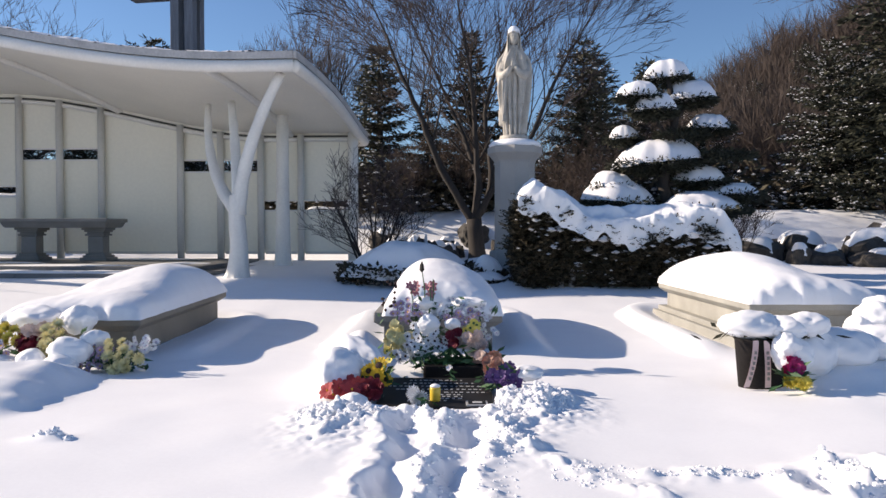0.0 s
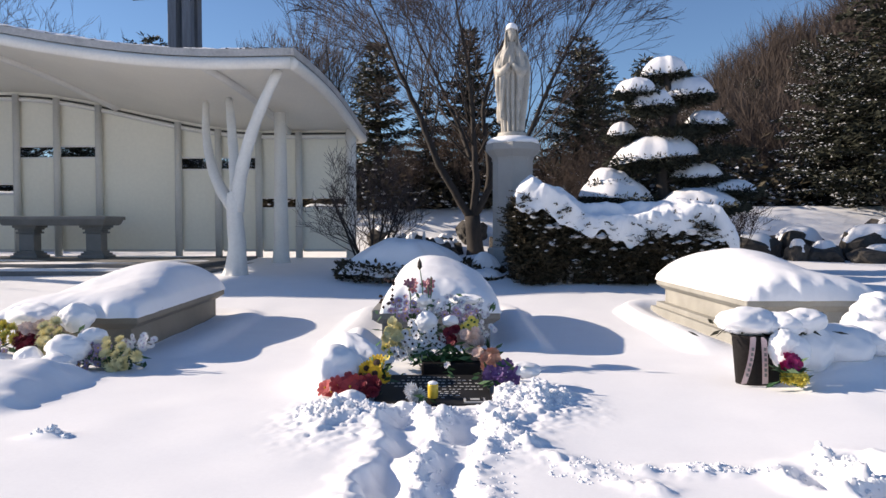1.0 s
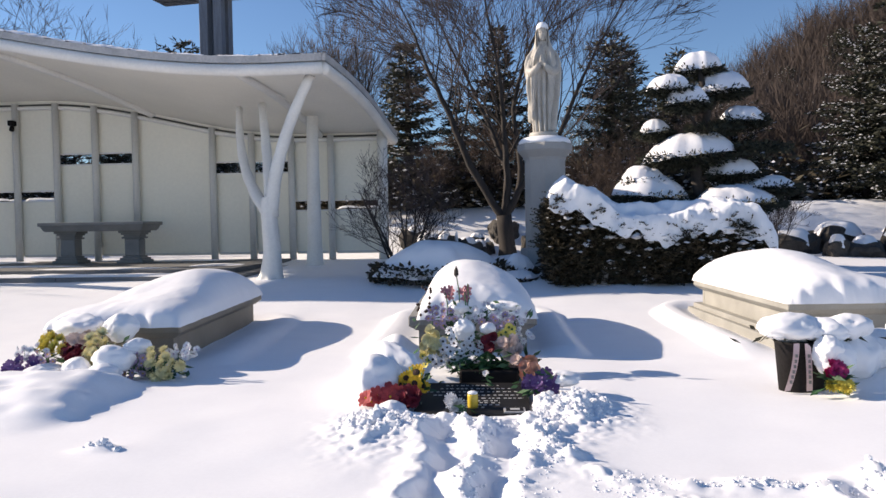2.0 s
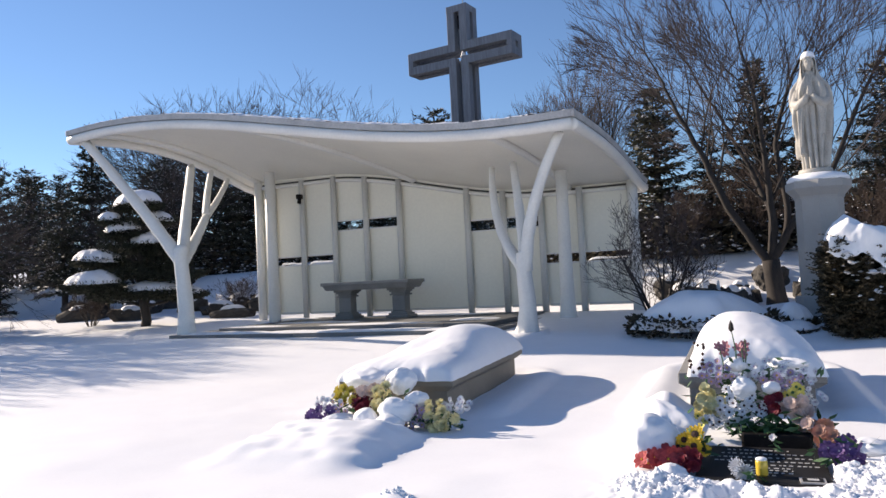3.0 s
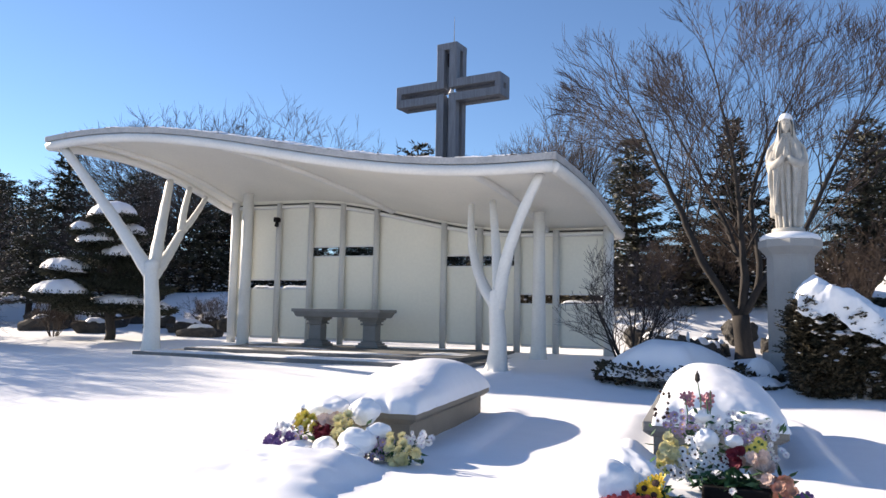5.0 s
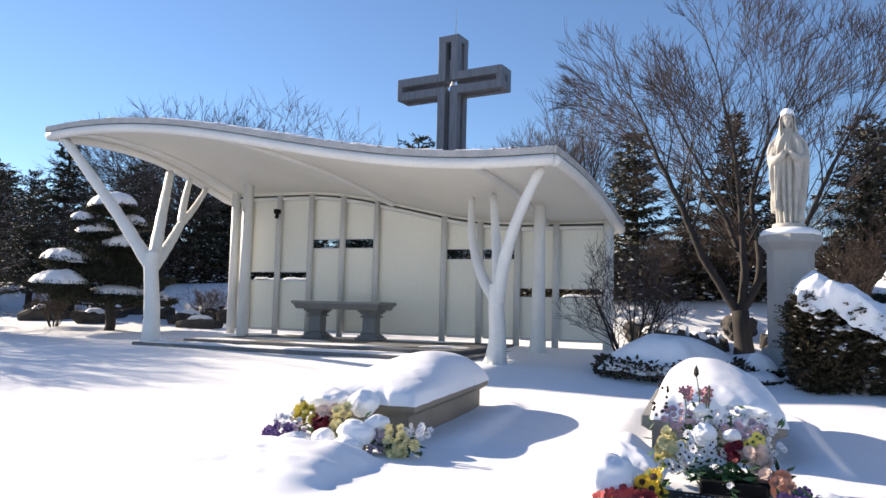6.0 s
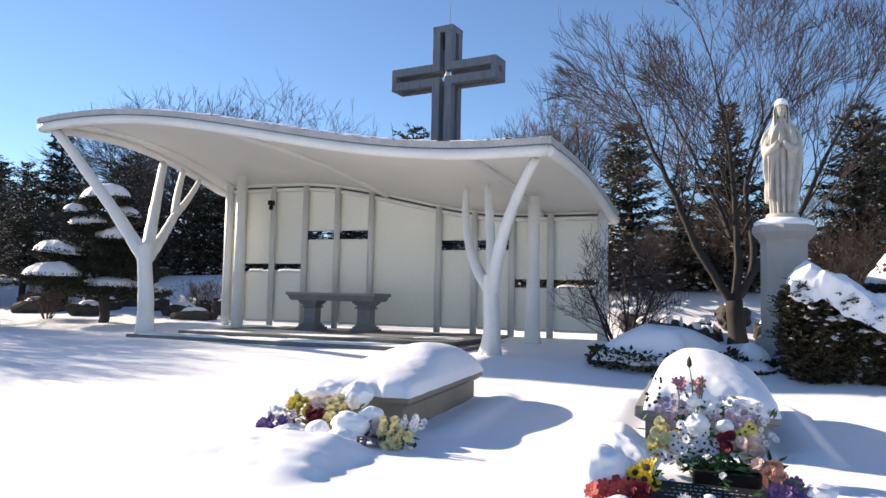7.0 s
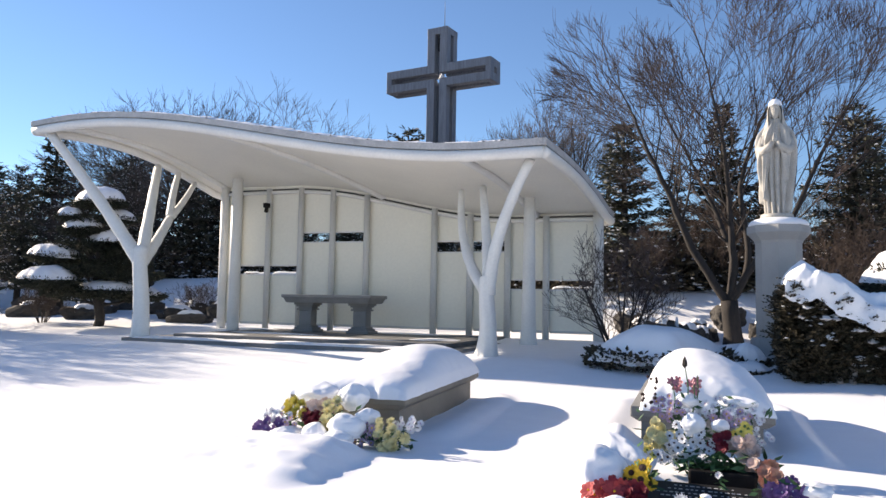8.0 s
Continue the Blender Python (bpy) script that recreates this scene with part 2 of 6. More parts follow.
def height(X, Y):
    X, Y = np.asarray(X, float), np.asarray(Y, float)
    z = -0.07 + 0.335 * sst(8.9, 13.3, Y) + 0.12 * sst(13.3, 18.5, Y)
    bank = 19.2 + 2.6 * sst(-2, -14, X) - 1.0 * sst(3, 8, X)
    z = z + 1.35 * sst(0, 3.2, Y - bank) + 0.03 * np.clip(Y - bank - 3, 0, 60) + 0.35 * sst(-12, -20, X) * sst(16, 22, Y) + 0.5 * np.exp(-((X + 15.5) / 3.2) ** 2) * sst(21.5, 24.5, Y)
    z = z + 0.10 * np.exp(-((X - 2.5) / 2.6) ** 4 - ((Y - 11.9) / 1.2) ** 2)
    z = z + 0.42 * np.exp(-((X - 1.6) / 2.6) ** 2 - ((Y - 14.8) / 1.6) ** 2)
    z = z + 11 * sst(6, 30, X) * sst(28, 55, Y) + 5 * sst(40, 120, Y)
    z = z + 0.035 * smooth_noise(X, Y, 0.7, 3) + 0.012 * smooth_noise(X, Y, 2.3, 4) + 0.5 * smooth_noise(X, Y, 0.13, 8) * sst(22, 40, Y)
    near = np.exp(-((X) / 6.0) ** 4) * (Y < 8)
    # drifts against the tombs
    for cx, cy, rz, bank_h in TOMBS:
        c, sn = math.cos(radians(rz)), math.sin(radians(rz))
        u, v = (X - cx) * c + (Y - cy) * sn, -(X - cx) * sn + (Y - cy) * c
        d = np.hypot(np.clip(np.abs(u) - 0.56, 0, 9), np.clip(np.abs(v) - 1.35, 0, 9)) + 0.07 * smooth_noise(X, Y, 1.3, 31)
        z = z + bank_h * (0.3 + 0.7 * sst(0.05, 0.4, d)) * (1 - sst(0.46, 0.66, d)) * sst(-1.75, -1.2, v)
    # cleared patch over the plaque, with shovelled ridges
    px = np.clip(np.abs(X + 0.19) - 0.40, 0, 9)
    py = np.clip(np.abs(Y - 5.36) - 0.54, 0, 9)
    dp = np.hypot(px, py)
    z = z - 0.13 * (1 - sst(0.0, 0.10, dp))
    cl = smooth_noise(X, Y, 9.0, 11) + 0.6 * smooth_noise(X, Y, 21.0, 12) + 0.35 * smooth_noise(X, Y, 47.0, 13)
    cl = np.maximum(cl, -0.25)
    heap = 0.85 * np.exp(-((X + 0.72) / 0.28) ** 2 - ((Y - 4.35) / 0.42) ** 2) + 1.0 * np.exp(-((X - 0.52) / 0.3) ** 2 - ((Y - 4.85) / 0.4) ** 2)
    heap = heap + 0.35 * np.exp(-((X + 0.1) / 0.55) ** 2 - ((Y - 4.42) / 0.13) ** 2) + 0.4 * np.exp(-((X - 0.32) / 0.2) ** 2 - ((Y - 4.0) / 0.35) ** 2)
    z = z + heap * (0.085 + 0.10 * cl + 0.05 * smooth_noise(X, Y, 33.0, 41))
    # trodden prints
    wob = 0.06 * smooth_noise(X, Y, 7.0, 15) + 0.05 * smooth_noise(X, Y, 19.0, 16)
    for lane in LANES:
        d = np.minimum.reduce([capsule(X, Y, *p, *q) for p, q in zip(lane, lane[1:])]) + wob
        step = 0.75 + 0.45 * np.sin(Y * 11.0 + lane[0][0] * 9) + 0.8 * smooth_noise(X, Y, 5.0, 17)
        z = z - 0.09 * step * (1 - sst(0.01, 0.16, d)) + (0.026 + 0.025 * cl) * np.exp(-((d - 0.18) / 0.08) ** 2)
    # ridge of crumbs flung to one side, and big prints at its end
    d = np.minimum.reduce([capsule(X, Y, 0.2, 4.2, 0.48, 3.7), capsule(X, Y, 0.48, 3.7, 0.98, 3.2), capsule(X, Y, 0.98, 3.48, 2.1, 3.44)]) + 0.5 * wob
    z = z + np.exp(-(np.clip(d, 0, 9) / 0.085) ** 2) * (0.022 + 0.05 * cl) * near
    for px0, py0, w, l in ((1.80, 3.36, 0.13, 0.16), (2.12, 3.52, 0.15, 0.17), (2.0, 3.08, 0.13, 0.15), (2.42, 3.34, 0.14, 0.16)):
        q = np.hypot((X - px0) / w, (Y - py0) / l) + 2.5 * wob
        z = z - 0.11 * (1 - sst(0.55, 1.05, q)) + (0.03 + 0.05 * cl) * np.exp(-((q - 1.35) / 0.42) ** 2)
    z = z + 0.028 * np.exp(-((X + 2.33) / 0.12) ** 2 - ((Y - 3.86) / 0.07) ** 2) * (1 + 2.2 * cl)
    # wreaths buried before the outer tombs
    mx, my = (X + 3.72) / 0.66 + 0.3 * smooth_noise(X, Y, 2.2, 24) + 0.12 * smooth_noise(X, Y, 7.0, 27), (Y - 5.02) / 0.62 + 0.2 * smooth_noise(X, Y, 2.0, 25)
    z = z + 0.165 * np.exp(-(mx ** 6 + np.abs(my) ** 4)) * (1 + 0.35 * sst(4.6, 5.6, Y) + 0.3 * smooth_noise(X, Y, 2.5, 21) + 0.2 * smooth_noise(X, Y, 8.0, 23))
    z = z + 0.17 * np.exp(-(capsule(X, Y, -1.0, 7.0, -1.0, 5.5) / 0.19) ** 2)
    z = z + 0.30 * np.exp(-((X - 3.5) / 0.85) ** 4 - ((Y - 5.9) / 0.55) ** 2) * (1 + 0.6 * smooth_noise(X, Y, 3.0, 22) + 0.25 * smooth_noise(X, Y, 8.0, 26))
    return z


def hz(x, y):
    return float(height(np.array([x]), np.array([y]))[0])


def lines(a, b, marks):
    """Grid lines, fine within the marks."""
    out = [a]
    while out[-1] < b:
        x = out[-1]
        step = 400.0
        for lo, hi, s in marks:
            d = max(lo - x, x - hi, 0)
            step = min(step, s + d * 0.09)
        out.append(x + step)
    return np.array(out)


def make_ground():
    gx = lines(-900, 900, [(-1.1, 1.1, 0.016), (1.1, 2.6, 0.03), (-4.5, 4.6, 0.06), (-24, 12, 0.4)])
    gy = lines(-600, 1500, [(2.9, 5.3, 0.016), (0, 10, 0.06), (-4, 30, 0.4)])
    X, Y = np.meshgrid(gx, gy)
    Z = height(X, Y)
    co = np.stack([X, Y, Z], -1).reshape(-1, 3)
    nx, ny = len(gx), len(gy)
    a = (np.arange(ny - 1)[:, None] * nx + np.arange(nx - 1)[None, :]).reshape(-1)
    q = np.stack([a, a + 1, a + 1 + nx, a + nx], -1)
    me = bpy.data.meshes.new("ground")
    me.from_pydata(co.tolist(), [], q.tolist())
    me.materials.append(SNOW)
    me.polygons.foreach_set("use_smooth", [True] * len(me.polygons))
    return tagged(new("ground", me), "deep white snow covering the lawn, trodden and shovelled before the graves", "snow", kind="structure")


make_ground()

# ---- pavilion ----
ROOF_F, ROOF_B = 13.0, 18.75
WALL_Y = 18.2


def front_z(x):
    t = min(max((x + 15.0) / 11.0, -0.15), 1.0)
    return 4.06 + 1.43 * (0.5 + 0.5 * math.cos(math.pi * t))


def wall_z(x):
    t = min(max((x + 12.0) / 7.0, 0.0), 1.0)
    return 3.48 + 1.02 * (0.5 + 0.5 * math.cos(math.pi * t))


def roof_point(u, v, lift=0.0):
    """u across from the high end, v from the front edge back. Underside of the shell."""
    x = (-16.45 + 13.3 * u) * (1 - v) + (-14.75 + 11.95 * u) * v
    y = ROOF_F + 0.15 * (1 - u) - 0.25 * u * (1 - v) + (ROOF_B - ROOF_F) * v
    vw = v * (ROOF_B - ROOF_F) / (WALL_Y - ROOF_F)
    z = front_z(x) * (1 - vw) + wall_z(x) * vw + (0.16 + 0.22 * (1 - u) ** 4) * math.sin(math.pi * min(vw, 1.0))
    return (x, y, z + lift)


def make_pavilion():
    root = thing("pavilion", "open white memorial chapel with a wavy snow-topped roof on tree-shaped columns", "pavilion", (-9, 16, 0))
    inv = Matrix.Translation((9, -16, 0))

    def put(name, g, m, label="", smooth=False, parent=None):
        o = part(name, g, m, parent or root, label, smooth)
        o.matrix_parent_inverse = inv if parent is None else Matrix()
        return o
    # shell: underside, top, edges
    g = Geo()
    g.grid(lambda u, v: roof_point(u, 0.012 + v * 0.976, 0.10), 70, 16)
    put("soffit", g, SOFFIT, "smooth off-white underside", True)
    g = Geo()
    g.grid(lambda u, v: roof_point(u, v, 0.235), 70, 16)
    put("roof", g, EDGE, "curved sheet roof", True)

    def rim(a, b):
        pts = []
        for i in range(60):
            s = i / 59
            if a == "f":
                pts.append(roof_point(s, 0, b))
            elif a == "b":
                pts.append(roof_point(s, 1, b))
            elif a == "l":
                pts.append(roof_point(0, s, b))
            else:
                pts.append(roof_point(1, s, b))
        return pts
    for k in ("f", "b", "l", "r"):
        g = Geo()
        g.tube(rim(k, 0.02), [0.112] * 60, 12)
        put("edge_beam", g, WHITE, "white tubular edge beam", True)
        g = Geo()
        p = rim(k, 0.0)
        n = len(p)
        # upright gutter strip with thickness
        for z0, z1 in ((0.135, 0.265),):
            nx = {"f": (0, -1), "b": (0, 1), "l": (-1, 0), "r": (1, 0)}[k]
            rows = []
            for x, y, z in p:
                o1, o2 = -0.05, 0.075
                rows += [(x + nx[0] * o1, y + nx[1] * o1, z + z0), (x + nx[0] * o2, y + nx[1] * o2, z + z0), (x + nx[0] * o2, y + nx[1] * o2, z + z1), (x + nx[0] * o1, y + nx[1] * o1, z + z1)]
            fs = []
            for i in range(n - 1):
                for j in range(4):
                    a, b = i * 4 + j, i * 4 + (j + 1) % 4
                    fs.append((a, b, b + 4, a + 4))
            fs += [(0, 1, 2, 3), tuple((n - 1) * 4 + j for j in (3, 2, 1, 0))]
            g.add(rows, fs)
        put("gutter", g, EDGE, "grey metal gutter strip")
    for u, v, sx, sy in ((0, 0, -1, -1), (1, 0, 1, -1), (0, 1, -1, 1), (1, 1, 1, 1)):
        x, y, z = roof_point(u, v, 0.0)
        g = Geo()
        g.box(x + min(0, sx * 0.078), x + max(0, sx * 0.078), y + min(0, sy * 0.078), y + max(0, sy * 0.078), z + 0.13, z + 0.267, 0.02)
        put("corner_cap", g, EDGE)
    # ribs under the shell
    for u0, u1 in ((0.06, 0.055), (0.36, 0.50), (0.865, 0.855)):
        g = Geo()
        g.tube([roof_point(u0 + (u1 - u0) * i / 19, i / 19 * 0.95, 0.06) for i in range(20)], [0.085] * 20, 8)
        put("rib", g, WHITE, "", True)
    # posts and wall bays
    edges = [-14.3, -13.76, -12.71, -11.6, -10.54, -9.45, -7.4, -6.37, -5.34, -4.32, -3.0]
    slots = {1: (2.01, 2.28), 2: (2.01, 2.28), 3: (2.95, 3.24), 4: (2.95, 3.24), 6: (2.63, 2.93), 7: (2.63, 2.93), 8: (1.65, 1.9), 9: (1.65, 1.9)}
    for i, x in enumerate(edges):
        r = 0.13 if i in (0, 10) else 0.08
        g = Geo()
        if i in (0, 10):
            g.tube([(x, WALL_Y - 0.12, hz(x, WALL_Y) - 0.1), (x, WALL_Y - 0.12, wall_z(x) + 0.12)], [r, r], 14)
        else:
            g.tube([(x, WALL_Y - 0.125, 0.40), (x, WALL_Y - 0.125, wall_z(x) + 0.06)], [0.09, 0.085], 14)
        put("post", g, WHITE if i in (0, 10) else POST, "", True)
    g = Geo()
    g.tube([(-13.28, 17.3, 0.3), (-13.28, 17.3, 4.75)], [0.175, 0.155], 14)
    put("post", g, WHITE, "", True)
    g = Geo()
    g.tube([(-4.36, 16.5, 0.15), (-4.36, 16.5, 0.42), (-4.36, 16.5, 0.8), (-4.36, 16.5, 2.4), (-4.36, 16.5, 3.78)], [0.27, 0.2, 0.17, 0.145, 0.135], 16)
    put("post", g, WHITE, "", True)
    for i in range(len(edges) - 1):
        a, b = edges[i] + 0.004, edges[i + 1] - 0.004
        spans = [(0.57, None)]
        if i in slots:
            spans = [(0.57, slots[i][0]), (slots[i][1], None)]
        g = Geo()
        n = 8
        for z0, z1 in spans:
            vs = []
            for y in (WALL_Y - 0.03, WALL_Y + 0.03):
                for j in range(n + 1):
                    x = a + (b - a) * j / n
                    vs += [(x, y, z0), (x, y, z1 if z1 is not None else wall_z(x) + 0.2)]
            m2 = (n + 1) * 2
            fs = []
            for j in range(n):
                k = j * 2
                fs += [(k, k + 2, k + 3, k + 1), (k + m2, k + m2 + 1, k + m2 + 3, k + m2 + 2), (k, k + m2, k + m2 + 2, k + 2), (k + 1, k + 3, k + m2 + 3, k + m2 + 1)]
            fs += [(0, 1, m2 + 1, m2), (2 * n, 2 * n + m2, 2 * n + 1 + m2, 2 * n + 1)]
            g.add(vs, fs)
        panel = put("panel", g, PANEL, "matt cream-white wall panel")
        if i in slots:
            z0, z1 = slots[i]
            g = Geo()
            for q0, q1 in ((z0 - 0.02, z0 + 0.015), (z1 - 0.015, z1 + 0.02)):
                g.box(a + 0.05, b - 0.05, WALL_Y - 0.05, WALL_Y + 0.05, q0, q1)
            part("slot_frame", g, WHITE, panel)
            if i in (1, 2, 9):
                g = Geo()
                g.grid(lambda u, v: (a + 0.1 + (b - a - 0.2) * u, WALL_Y - 0.02 + 0.12 * v, z0 + 0.012 + (0.085 + 0.05 * noise.noise(Vector((a + u * 3, 0, i)))) * math.sin(math.pi * (0.12 + 0.76 * v)) * min(1, 8 * u, 8 * (1 - u)) ** 0.5), 20, 8)
                part("sill_snow", g, SNOW, panel, "snow lying on the sill", True)
    g = Geo()
    g.tube([(x, WALL_Y - 0.07, wall_z(x) + 0.03) for x in np.linspace(-14.2, -3.0, 50)], [0.026] * 50, 6)
    put("seal", g, DARKGAP, "dark seal under the roof")
    g = Geo()
    g.tube([(x, WALL_Y - 0.09, wall_z(x) - 0.05) for x in np.linspace(-14.2, -3.0, 50)], [0.055] * 50, 10)
    put("head_beam", g, WHITE, "", True)
    for i in range(len(edges) - 1):
        g = Geo()
        g.box(edges[i] + 0.09, edges[i + 1] - 0.09, WALL_Y - 0.045, WALL_Y + 0.045, 0.545, 0.61, 0.008)
        put("bottom_rail", g, POST)
    # lamp on a post
    g = Geo()
    g.box(-12.78, -12.64, 17.85, 18.06, 3.98, 4.12, 0.02)
    g.tube([(-12.71, 17.95, 4.0), (-12.68, 17.88, 3.86)], [0.05, 0.06], 10)
    put("spotlight", g, BLACKPOT, "small black spotlight")

    # branching columns
    def column(base, top, r0, r1, arms, label):
        g = Geo()
        bx, by, bz = base
        tx, ty, tz = top

        def bark(u, v):
            a = 2 * math.pi * u
            x, y, z = bx + (tx - bx) * v + 0.04 * math.sin(v * 5), by + (ty - by) * v, bz - 0.12 + (tz - bz + 0.12) * v
            h = v * (tz - bz)
            flare = 1 + 0.55 * math.exp(-h * 6.5) * (1 + 0.55 * math.sin(a * 5 + bx) + 0.3 * math.sin(a * 8)) + 0.16 * math.exp(-h * 1.6)
            r = (r0 + (r1 - r0) * v) * flare * (1 + 0.07 * lump(math.cos(a), math.sin(a), z + bx, 1.6) + 0.03 * lump(math.cos(a) * 2, math.sin(a) * 2, z * 2, 2.5))
            return (x + r * math.cos(a), y + r * math.sin(a), z)
        g.grid(bark, 28, 44, True)
        g.lathe([(r1 * 1.02, -0.12), (r1 * 1.02, 0.0), (r1 * 0.8, r1 * 0.5), (0.001, r1 * 0.75)], 20, top, cap=False)
        col = put("column", g, WHITE, label, True)
        for start, (ex, ey, ez), (kx, ky, kz), ra, rb in arms:
            g = Geo()
            p0 = Vector(start) if start else Vector(top) - Vector((0, 0, 0.35))
            p1, p2 = p0 + Vector((kx, ky, kz)), Vector((ex, ey, ez))
            pts = [p0.lerp(p1, t).lerp(p1.lerp(p2, t), t) for t in [i / 15 for i in range(16)]]
            g.tube(pts, [(ra + (rb - ra) * i / 15) * (1 + 0.05 * math.sin(i * 2.1 + ex)) for i in range(16)], 12)
            part("branch", g, WHITE, col, "", True)
    column((-4.4, 13.3, 0.26), (-4.35, 13.35, 1.8), 0.17, 0.135,
           [(None, (-5.6, 15.2, 3.8), (-1.0, 0.9, 0.8), 0.13, 0.07), (None, (-5.0, 14.9, 3.8), (-0.15, 0.35, 1.05), 0.12, 0.08), (None, (-3.45, 13.05, 4.02), (0.05, 0.0, 1.2), 0.14, 0.09)],
           "white tree-shaped column with curving branches")
    knee = (-13.85, 15.2, 3.38)
    column((-12.98, 13.4, 0.2), (-13.05, 13.4, 2.42), 0.185, 0.165,
           [(None, (-16.1, 13.3, 5.42), (-0.9, 0.0, 1.15), 0.17, 0.11), (None, (-14.95, 15.9, 4.95), (-0.5, 0.7, 1.1), 0.165, 0.105), (None, knee, (-0.35, 0.9, 0.6), 0.15, 0.105),
            (knee, (-14.84, 16.6, 4.86), (-0.45, 0.55, 0.7), 0.105, 0.08), (knee, (-14.66, 17.1, 4.66), (-0.4, 0.95, 0.5), 0.1, 0.075)],
           "white tree-shaped column with straight branches")
    # floor slab and steps
    for x0, x1, y0, y1, z0, z1 in ((-13.2, -5.0, 13.05, 18.0, -0.1, 0.345), (-12.3, -5.35, 13.75, 17.95, 0.345, 0.44)):
        n = 7
        for i in range(n):
            a, b = x0 + (x1 - x0) * i / n, x0 + (x1 - x0) * (i + 1) / n
            g = Geo()
            g.box(a + 0.003, b - 0.003, y0, y1, z0, z1, 0.012)
            put("step", g, STEPM)
    # snow on the roof
    g = Geo()
    nu, nv = 420, 36

    def snow_top(u, v):
        x, y, z = roof_point(u, v, 0.0)
        e = min(u, 1 - u) * 13.0
        f = min(v, 1 - v) * 5.7
        k = min(1.0, (min(e, f) / 0.05))
        rough = lump(x, y, 3, 6.0) + 0.6 * lump(x, y, 8, 15.0)
        o = 0.05 + 0.04 * rough
        x += o * ((u > 0.999) - (u < 0.001))
        y += o * ((v > 0.999) - (v < 0.001))
        return (x, y, z + 0.262 + 0.03 * rough * (1 - k) + (0.07 + 0.03 * lump(x, y, 0, 1.8) + 0.018 * lump(x, y, 4, 7.0)) * k ** 0.5)
    g.grid(snow_top, nu, nv)
    put("roof_snow", g, SNOW, "thin even layer of snow", True)
    g = Geo()
    g.grid(lambda u, v: (-12.9 + 7.5 * u, 13.08 + 0.6 * v + 0.04 * lump(u * 8, v, 2, 1.5), 0.343 + (0.035 + 0.02 * lump(u * 9, v * 2, 5, 1.2)) * min(1, 6 * v, 6 * (1 - v)) ** 0.5), 60, 8)
    put("step_snow", g, SNOW, "strip of snow on the lower step", True)
    # thin snow blown on to the floor
    for x, y, w, l, z in ((-12.6, 17.45, 0.9, 0.35, 0.438), (-7.9, 17.5, 1.3, 0.3, 0.438), (-11.4, 14.1, 1.0, 0.2, 0.438), (-8.2, 14.2, 1.5, 0.26, 0.438), (-6.2, 15.2, 0.6, 0.5, 0.438), (-10.4, 15.3, 1.4, 0.22, 0.438), (-9.7, 17.6, 0.8, 0.18, 0.438), (-6.6, 13.42, 1.2, 0.24, 0.343)):
        g = Geo()

        def sheet(u, v):
            a = 2 * math.pi * u
            q = v * (1 + 0.45 * noise.noise(Vector((math.cos(a) * 1.5, math.sin(a) * 1.5, x))) + 0.2 * noise.noise(Vector((math.cos(a) * 4, math.sin(a) * 4, x))))
            return (x + w * q * math.cos(a), y + l * q * math.sin(a), z + 0.028 * (1 - v * v))
        g.grid(sheet, 40, 6, True)
        put("drift", g, SNOW, "", True)


make_pavilion()


# ---- altar ----
def make_altar():
    root = thing("altar", "grey stone altar table on two carved pedestals", "altar", (-9.7, 16.78, 0.44))
    g = Geo()
    bm = bmesh.new()
    bmesh.ops.create_cube(bm, size=1)
    for v in bm.verts:
        v.co = (v.co.x * 2.62, v.co.y * 1.0, 0.87 + v.co.z * 0.2)
    for v in bm.verts:
        if v.co.z < 0.85:
            v.co.x *= 0.93
            v.co.y *= 0.82
    bmesh.ops.bevel(bm, geom=bm.edges[:], offset=0.02, segments=2, affect="EDGES")
    g.bm(bm)
    g.box(-1.31, 1.31, -0.5, 0.5, 0.90, 0.985, 0.015)
    part("tabletop", g, GRANITE_D, root)
    for x in (-0.78, 0.84):
        g = Geo()
        w = 0.185
        g.box(x - w, x + w, -w * 0.85, w * 0.85, 0.17, 0.58, 0.02)
        ped = part("pedestal", g, GRANITE_D, root)
        for nm, w, z0, z1 in (("foot", 0.325, 0.0, 0.075), ("moulding", 0.275, 0.075, 0.125), ("moulding", 0.225, 0.125, 0.17), ("moulding", 0.235, 0.58, 0.625), ("neck", 0.2, 0.625, 0.67), ("moulding", 0.245, 0.67, 0.715), ("capital", 0.29, 0.715, 0.78)):
            g = Geo()
            g.box(x - w, x + w, -w * 0.85, w * 0.85, z0, z1, 0.014)
            part(nm, g, GRANITE_D, ped)


make_altar()


